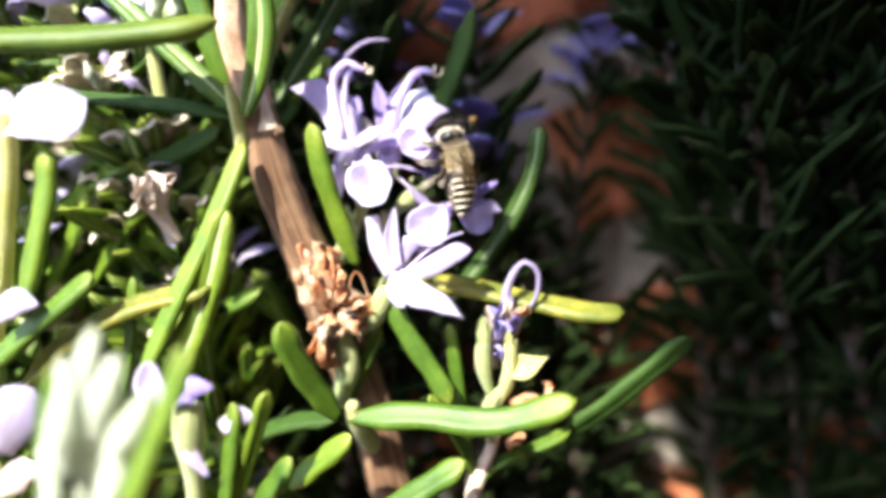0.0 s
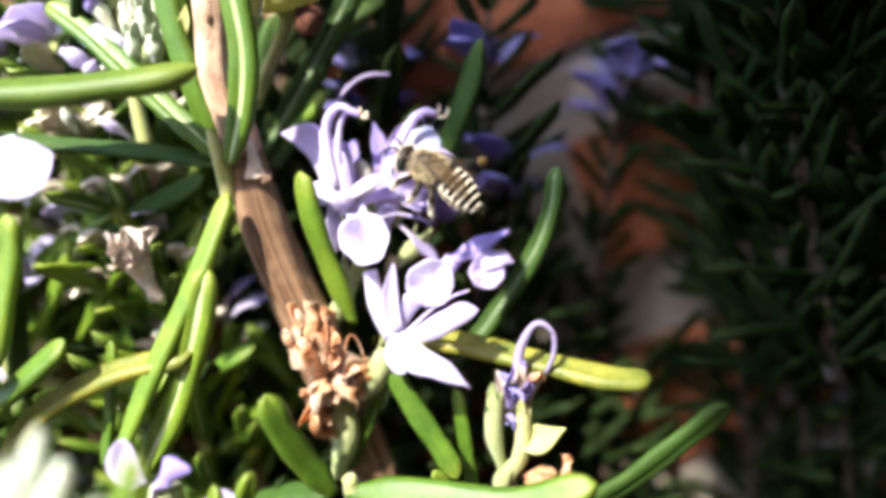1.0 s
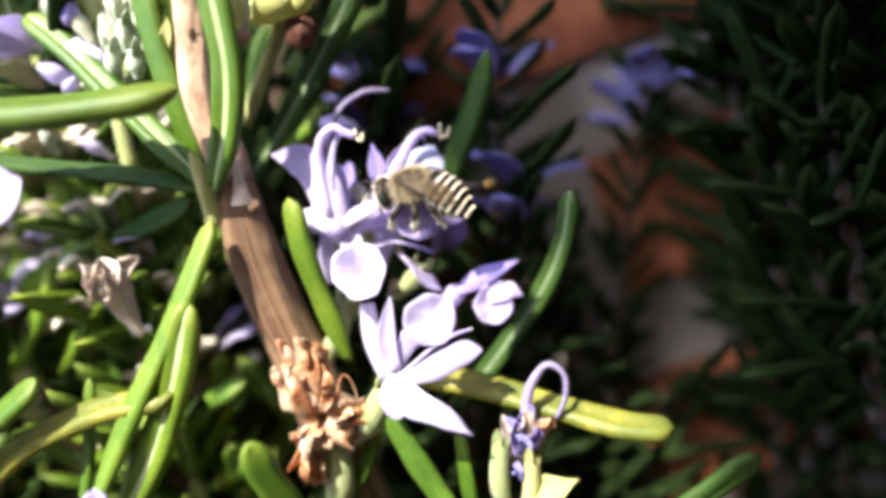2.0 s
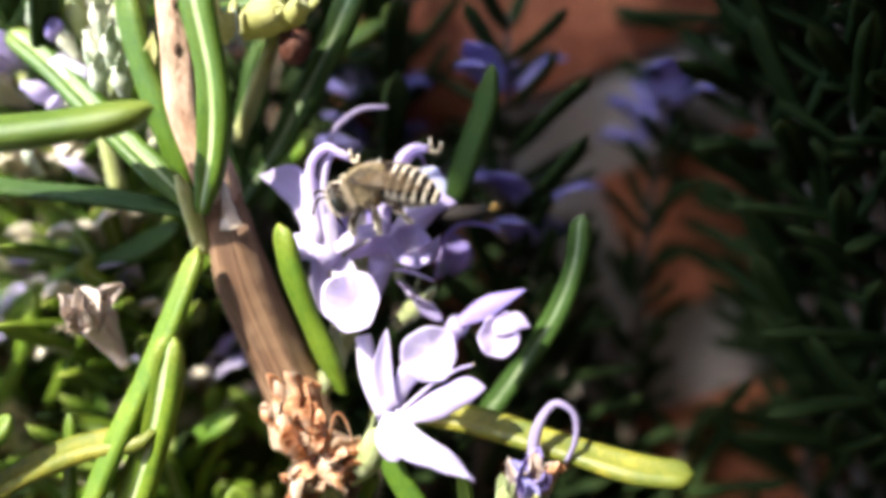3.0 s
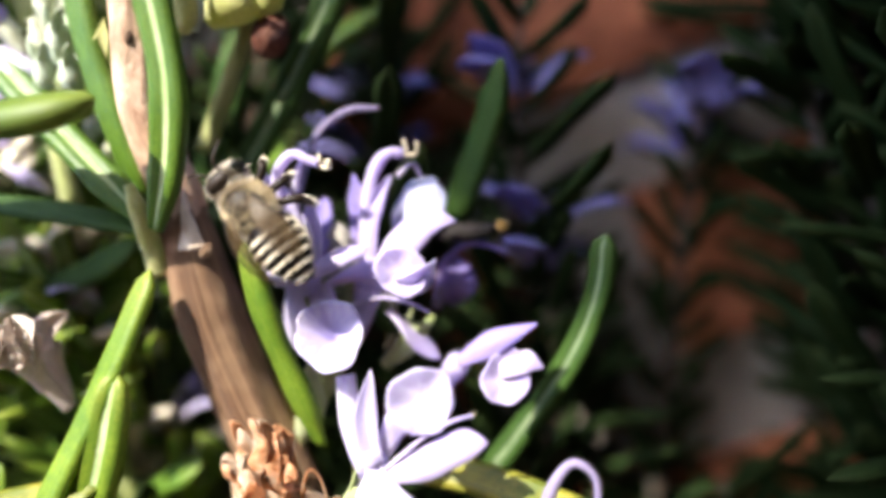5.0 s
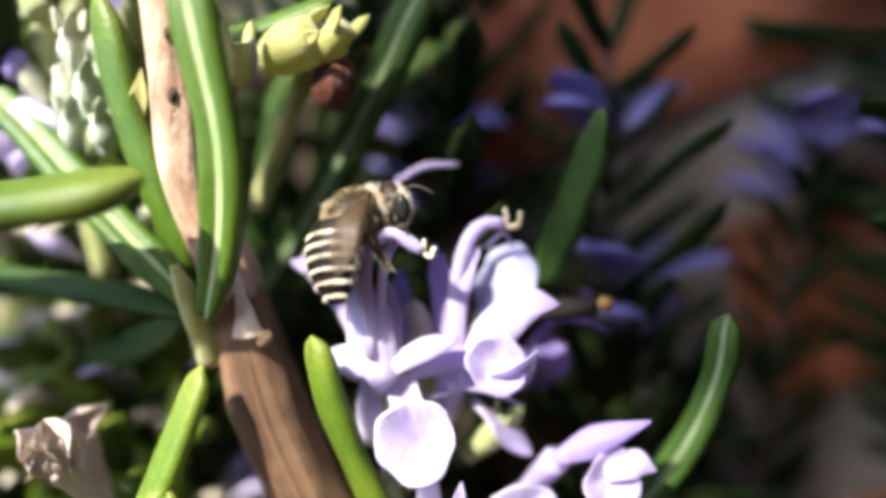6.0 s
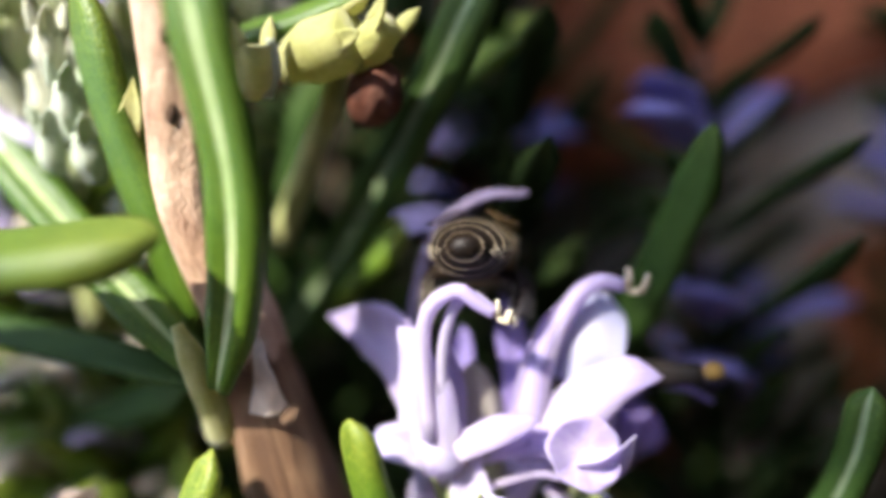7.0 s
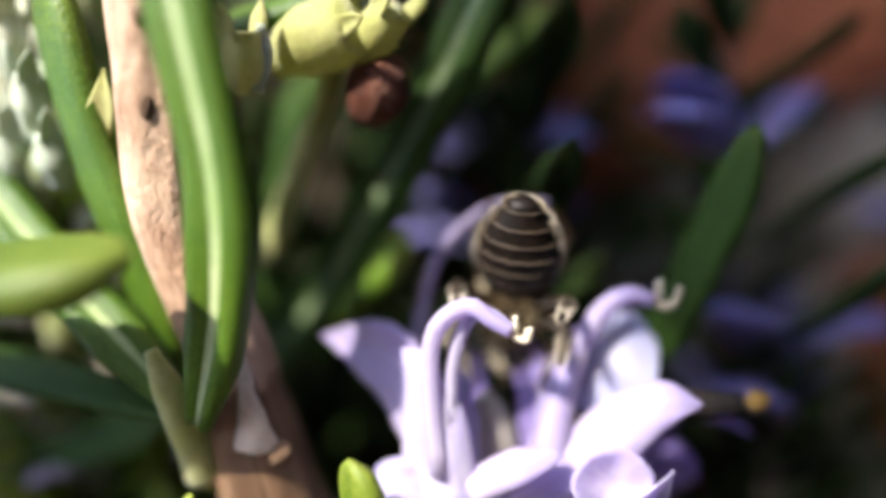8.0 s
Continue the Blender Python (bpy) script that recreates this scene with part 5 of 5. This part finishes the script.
def build_bee():
    bee = new("bee")
    bee.empty_display_size = 0.005
    bee["base"] = (0, 0, 0)
    tagged(bee, "solitary bee with tan furry thorax and cream-banded dark abdomen", "bee")
    thorax = part("thorax", ball_shape((0, 0, 0), (2.0, 1.7, 1.6), (1, 0, 0), 14, 18), CHITIN, bee)
    part("fur", fuzz(Shape(), on_ball((0, 0, 0), (2.0, 1.7, 1.6), 5600, 1, lambda v: v.z < 0.62 or random.Random(v.x).random() < 0.35), 0.42, 0.022, (-0.5, 0, 0), 2), HAIR_TAN, thorax, "dense tan fur")
    collar = [(Vector((1.45 - 0.25 * abs(math.sin(q)), 1.32 * math.sin(q), 1.22 * math.cos(q))), Vector((0.5, math.sin(q), math.cos(q))).normalized()) for q in (0.0061 * k - 2.4 for k in range(780))]
    part("collar", fuzz(Shape(), collar, 0.5, 0.024, (0.1, 0, 0), 5), HAIR_PALE, thorax, "pale hair collar")
    flank = [(Vector((-1.2 + 0.3 * math.sin(k * 2.3), sgn * (1.25 + 0.15 * math.sin(k * 1.7)), 0.2 + 0.8 * math.sin(k * 0.9))), Vector((-0.3, sgn, 0.5)).normalized()) for k in range(260) for sgn in (-1, 1)]
    part("flank_hair", fuzz(Shape(), flank, 0.5, 0.024, (-0.3, 0, 0), 6), HAIR_PALE, thorax, "pale hair at the wing roots")
    head = part("head", ball_shape((2.55, 0, -0.25), (0.85, 1.7, 1.35), (1, 0, -0.15), 12, 18), CHITIN, bee)
    part("fur", fuzz(Shape(), on_ball((2.55, 0, -0.25), (0.85, 1.65, 1.35), 1300, 3, lambda v: abs(v.y) < 0.8 and v.z < 0.8), 0.42, 0.024, (0.25, 0, 0), 4), HAIR_PALE, head, "pale face hair")
    for s in (-1, 1):
        part("eye", ball_shape((2.65, s * 1.42, -0.2), (0.9, 0.36, 0.52), (0.15, 0, 1), 10, 12), EYE, head, "glossy dark compound eye")
        tube("antenna", head, [(3.2, s * 0.4, 0.3), (3.9, s * 0.7, 0.7), (4.4, s * 1.3, 0.5), (4.8, s * 1.9, 0.0)], [0.13, 0.12, 0.12, 0.1], CHITIN, rows=12, sides=7)
    tube("proboscis", head, [(3.1, 0, -1.1), (3.4, 0, -1.9), (3.3, 0, -2.8)], [0.22, 0.16, 0.08], CHITIN, rows=8, sides=7)
    # abdomen
    rows = 26
    line = [Vector((-1.5 - 5.0 * i / (rows - 1), 0, -0.35 * (i / (rows - 1)) ** 2)) for i in range(rows)]

    def ring(s):
        r = max(0.12, abdomen_radius(-1.5 - 5.0 * s)) * (1 + 0.035 * ((s * 6) % 1.0))
        return [(r * math.cos(2 * math.pi * j / 22), 0.76 * r * math.sin(2 * math.pi * j / 22)) for j in range(22)]

    abdomen = part("abdomen", Shape().sweep(line, [Vector((0, 1, 0))] * rows, ring), ABDOMEN, bee, "dark segmented abdomen")
    rnd = random.Random(8)
    for k in range(6):
        x = -2.3 - k * 0.75
        r = abdomen_radius(x) * 1.02
        samples = []
        for j in range(480):
            a = rnd.uniform(-0.02 * math.pi, 1.02 * math.pi) if j % 3 else rnd.uniform(0.1 * math.pi, 0.9 * math.pi)
            xx = x + rnd.uniform(-0.03, 0.05)
            z0 = -0.35 * ((-1.5 - xx) / 5.0) ** 2
            n = Vector((0, math.cos(a), math.sin(a)))
            samples.append((Vector((xx, r * math.cos(a), z0 + 0.76 * r * math.sin(a))), n))
        loop = [Vector((x - 0.08 + 0.06 * math.sin(3 * q + k), r * math.cos(2 * math.pi * q / 30), -0.35 * ((-1.5 - x) / 5.0) ** 2 + 0.76 * r * math.sin(2 * math.pi * q / 30))) for q in range(31)]
        edge = Shape().sweep(loop, [Vector((1, 0, 0))] * 31, lambda q: [(0.036 * math.cos(w), 0.03 * math.sin(w)) for w in (0, 1.26, 2.51, 3.77, 5.03)], caps=False)
        part("segment_edge", edge, SEGMENT, abdomen, "pale thin hind edge of a segment")
        part("hair_band", fuzz(Shape(), samples, 0.19, 0.026, (-2.0, 0, 0), 20 + k), HAIR_PALE, abdomen, "cream hair band")
    brush = []
    for j in range(260):
        xx, a = rnd.uniform(-5.6, -2.2), math.pi * (1.04 + rnd.uniform(-0.08, 0.08)) if j % 2 else math.pi * (1.96 + rnd.uniform(-0.08, 0.08))
        r = abdomen_radius(xx)
        brush.append((Vector((xx, r * math.cos(a), -0.35 * ((-1.5 - xx) / 5.0) ** 2 + 0.76 * r * math.sin(a))), Vector((0, math.cos(a), math.sin(a)))))
    part("belly_fringe", fuzz(Shape(), brush, 0.3, 0.022, (-0.9, 0, 0), 40), HAIR_PALE, abdomen, "pale hair fringe along the belly")
    # wings folded back along the body
    wings = []
    for s in (-1, 1):
        wing = part("wing", petal_shape([(0.4, s * 1.2, 1.2), (-1.6, s * 1.5, 1.85), (-3.4, s * 1.6, 1.72), (-5.3, s * 1.6, 1.2)], [0.35, 0.85, 1.0, 0.4], (0.05, 0.85, -0.4 * s), -0.08, 0.03, 14, 0.03), WING, bee, "smoky folded wing")
        tube("vein", wing, [(0.4, s * 1.5, 1.15), (-1.6, s * 2.25, 1.5), (-3.9, s * 2.45, 1.25)], [0.09, 0.07, 0.04], CHITIN, rows=8, sides=6)
        wings.append(wing)
        hind = part("hind_wing", petal_shape([(-0.3, s * 1.3, 1.1), (-2.0, s * 1.6, 1.62), (-3.8, s * 1.7, 1.4)], [0.3, 0.8, 0.4], (0.05, 0.85, -0.6 * s), -0.08, 0.03, 10, 0.03), WING, bee)
        wings.append(hind)
        for x0, mid, foot in ((1.0, (1.9, s * 2.3, -1.5), (2.5, s * 1.9, -3.0)), (0.0, (-0.1, s * 2.7, -1.6), (0.3, s * 2.6, -3.4)), (-0.9, (-1.9, s * 2.6, -1.6), (-2.5, s * 2.3, -3.6))):
            leg = tube("leg", bee, [(x0, s * 1.1, -1.0), (x0 + (mid[0] - x0) * 0.5, s * 2.1, -1.1), mid, foot], [0.3, 0.32, 0.34, 0.14], CHITIN, rows=14, sides=8)
            hair = []
            a, b = Vector(mid), Vector(foot)
            for j in range(260):
                n = Vector((rnd.gauss(0, 1), rnd.gauss(0, 1), rnd.gauss(0, 0.4))).normalized()
                hair.append((a.lerp(b, rnd.random() ** 1.2 * 0.95) + n * 0.2, n))
            part("leg_hair", fuzz(Shape(), hair, 0.3, 0.024, (0, 0, -0.6), 60), HAIR_PALE, leg)
    for ob in bee.children_recursive:
        ob.data.transform(Matrix.Scale(0.92, 4))
    return bee, abdomen, wings


bee, abdomen, wings = build_bee()


def facing(place, ahead, up):
    """A pose in the tilted axes: at place (millimetres), nose towards ahead, back towards up."""
    a = Vector(ahead).normalized()
    l = Vector(up).cross(a).normalized()
    m = Matrix((a, l, a.cross(l))).transposed().to_4x4()
    return TILT @ Matrix.Translation(Vector(place) * MM) @ m


# seconds, place of the thorax, nose, back, and the way the abdomen points
BEE_ROWS = [
    (0.0, (1.4, 79.5, -1.8), (-0.16, 0.05, 0.98), (0.92, -0.40, 0.10), (0.14, -0.10, -0.98)),
    (0.3, (0.6, 79.5, 1.1), (-0.40, 0.08, 0.90), (0.80, -0.50, 0.30), (0.22, -0.05, -0.96)),
    (0.5, (-0.5, 79.5, 2.2), (-0.72, 0.10, 0.68), (0.55, -0.45, 0.68), (0.45, -0.05, -0.88)),
    (0.7, (-1.1, 79.5, 2.1), (-0.82, 0.10, 0.52), (0.42, -0.48, 0.75), (0.60, -0.05, -0.78)),
    (1.0, (-1.6, 79.5, 1.9), (-0.86, 0.10, 0.44), (0.36, -0.48, 0.78), (0.72, -0.10, -0.68)),
    (1.5, (-2.6, 79.5, 3.3), (-0.86, 0.10, 0.44), (0.36, -0.48, 0.78), (0.73, -0.10, -0.66)),
    (1.7, (-2.3, 79.5, 2.2), (-0.92, 0.05, 0.05), (0.08, -0.48, 0.88), (0.72, -0.10, -0.66)),
    (2.3, (-4.4, 78.8, 3.1), (-0.90, 0.00, -0.20), (-0.05, -0.45, 0.88), (0.85, -0.10, -0.50)),
    (2.8, (-6.1, 78.2, 3.5), (-0.85, -0.05, -0.45), (-0.25, -0.42, 0.86), (0.93, -0.05, -0.35)),
    (3.0, (-6.2, 78.0, 4.6), (-0.92, -0.08, -0.32), (-0.25, -0.42, 0.87), (0.95, -0.05, -0.28)),
    (3.5, (-7.8, 78.0, 2.8), (-0.93, 0.00, -0.34), (-0.28, -0.40, 0.87), (0.99, -0.10, 0.00)),
    (4.0, (-7.9, 78.0, 2.8), (-0.95, 0.00, -0.26), (-0.22, -0.38, 0.90), (0.99, -0.10, -0.08)),
    (4.2, (-8.9, 78.0, 2.9), (-0.88, 0.00, -0.40), (-0.28, -0.42, 0.86), (0.98, -0.10, -0.12)),
    (4.8, (-11.4, 76.8, 3.6), (-0.78, 0.05, 0.45), (-0.35, -0.85, 0.20), (0.75, -0.05, -0.60)),
    (5.3, (-13.8, 77.4, 4.6), (-0.40, 0.06, 0.90), (-0.32, -0.94, 0.02), (0.46, -0.06, -0.88)),
    (5.5, (-14.2, 78.7, 4.7), (-0.10, 0.10, 0.96), (-0.34, -0.93, 0.08), (0.50, -0.06, -0.86)),
    (5.7, (-13.8, 78.6, 6.9), (0.25, 0.25, 0.92), (-0.55, -0.78, 0.25), (0.32, -0.20, -0.92)),
    (5.9, (-11.7, 80.0, 8.2), (0.62, 0.45, 0.50), (-0.52, -0.45, 0.70), (0.14, -0.35, -0.92)),
    (6.0, (-11.2, 80.6, 8.2), (0.78, 0.52, 0.30), (-0.38, -0.40, 0.82), (0.06, -0.40, -0.91)),
    (6.2, (-10.9, 81.8, 8.4), (0.66, 0.70, 0.18), (-0.26, -0.30, 0.90), (-0.22, -0.72, -0.62)),
    (6.5, (-8.6, 83.2, 8.1), (0.40, 0.91, -0.05), (-0.10, -0.05, 0.99), (-0.47, -0.85, -0.22)),
    (6.8, (-9.8, 85.0, 6.9), (0.45, 0.88, -0.10), (-0.02, 0.05, 0.99), (-0.42, -0.90, 0.05)),
    (7.0, (-8.3, 85.6, 7.7), (0.10, 0.97, -0.20), (0.00, 0.15, 0.98), (0.04, -0.93, 0.32)),
    (7.2, (-7.9, 85.6, 7.1), (0.00, 0.72, -0.68), (0.00, 0.70, 0.70), (0.07, -0.66, 0.75)),
    (7.5, (-7.6, 85.4, 5.4), (-0.03, 0.50, -0.86), (0.00, 0.86, 0.50), (0.06, -0.50, 0.86)),
    (8.0, (-7.4, 85.0, 6.2), (-0.12, 0.42, -0.90), (0.05, 0.90, 0.42), (0.12, -0.45, 0.88)),
]


def bend(ahead, up, tip, pivot=(-1.4, 0, 0), share=1.0):
    """The abdomen's pose on the bee: swung about the waist to point towards tip. The wings follow by a share."""
    turn = facing((0, 0, 0), ahead, up).to_3x3().inverted() @ TILT.to_3x3() @ Vector(tip).normalized()
    swing = Vector((-1, 0, 0)).rotation_difference(turn)
    swing = swing.slerp(swing.inverted() @ swing, 1 - share).to_matrix().to_4x4()
    at = Matrix.Translation(Vector(pivot) * MM)
    return at @ swing @ at.inverted()


# ---- bricks beside the shrub ----
NEAR_BRICKS = [brick_shape(84.0, BRICK_H, 2.0, s).mesh("brick", [BRICK], smooth=False) for s in range(5)]
pick = random.Random(3)
for row in range(-6, 6):
    for i in range(-5, 5):
        x, z = 14 + 42 + i * 96.0 + (48 if row % 2 else 0), -9.5 + row * COURSE
        if abs(x) >= 330:
            continue
        b = new("brick", pick.choice(NEAR_BRICKS))
        b.parent = wall
        b.matrix_basis = Matrix.Translation(Vector((x, WALL_Y, z)) * MM)
far_bricks()

cam.data.dof.focus_object = leaf_small


def motions():
    """The bee climbs over the blossoms; blossoms and the forward leaf give a little."""
    walk(bee, [(t, facing(p, a, u)) for t, p, a, u, d in BEE_ROWS])
    walk(abdomen, [(t, bend(a, u, d)) for t, p, a, u, d in BEE_ROWS])
    for wing in wings:
        walk(wing, [(t, bend(a, u, d, (0.2, 0, 1.0), 0.7)) for t, p, a, u, d in BEE_ROWS])
    # the stamens swing as the bee leans on them
    for ob, angles in ((stamen_side, (2, 3, 3, -4, -5, -13, -8, -5, 2, 0, 1)), (stamen_upper, (-8, -7, -7, -4, -6, -11, 0, 2, 0, -1, -1)), (stamen_twin, (-6, -5, -5, -3, -4, -9, 0, 1, 0, -1, -1))):
        walk(ob, [(t, Matrix.Translation(ob["foot"]) @ pose(0, 0, 0, 0, a, 0)) for t, a in zip((0.0, 0.7, 1.5, 3.5, 4.0, 5.5, 6.0, 6.5, 7.0, 7.5, 8.0), angles)])
    for flower in (flower_upper, flower_side):
        walk(flower, [(0.0, pose(0.00013, 0, 0.0004)), (1.0, pose(0, 0, 0.0001)), (1.5, pose(0, 0.0001, 0)), (3.0, pose(-0.0002, -0.0004, 0.0001)), (4.0, pose(-0.0003, -0.0003, 0)),
                      (5.5, pose(-0.0003, 0, 0)), (6.0, pose(0, -0.0002, -0.0001)), (7.0, pose(0.0002, 0.0004, -0.0004)), (8.0, pose(0.0002, 0.0003, -0.0002))])
    walk(leaf_near, [(0.0, pose(-0.0004, -0.0002, 0.0004)), (1.0, pose(-0.0001, 0, 0)), (1.5, pose(0.0001, 0, -0.0001)), (3.0, pose(-0.0004, -0.0002, 0)), (4.0, pose(-0.0008, -0.0005, 0.0002)),
                     (5.5, pose(-0.0001, -0.0001, 0.0003)), (6.5, pose(0.0002, 0.0001, 0)), (7.0, pose(0.0008, 0.0004, -0.0002)), (8.0, pose(0.0008, 0.0004, -0.0005))])


motions()
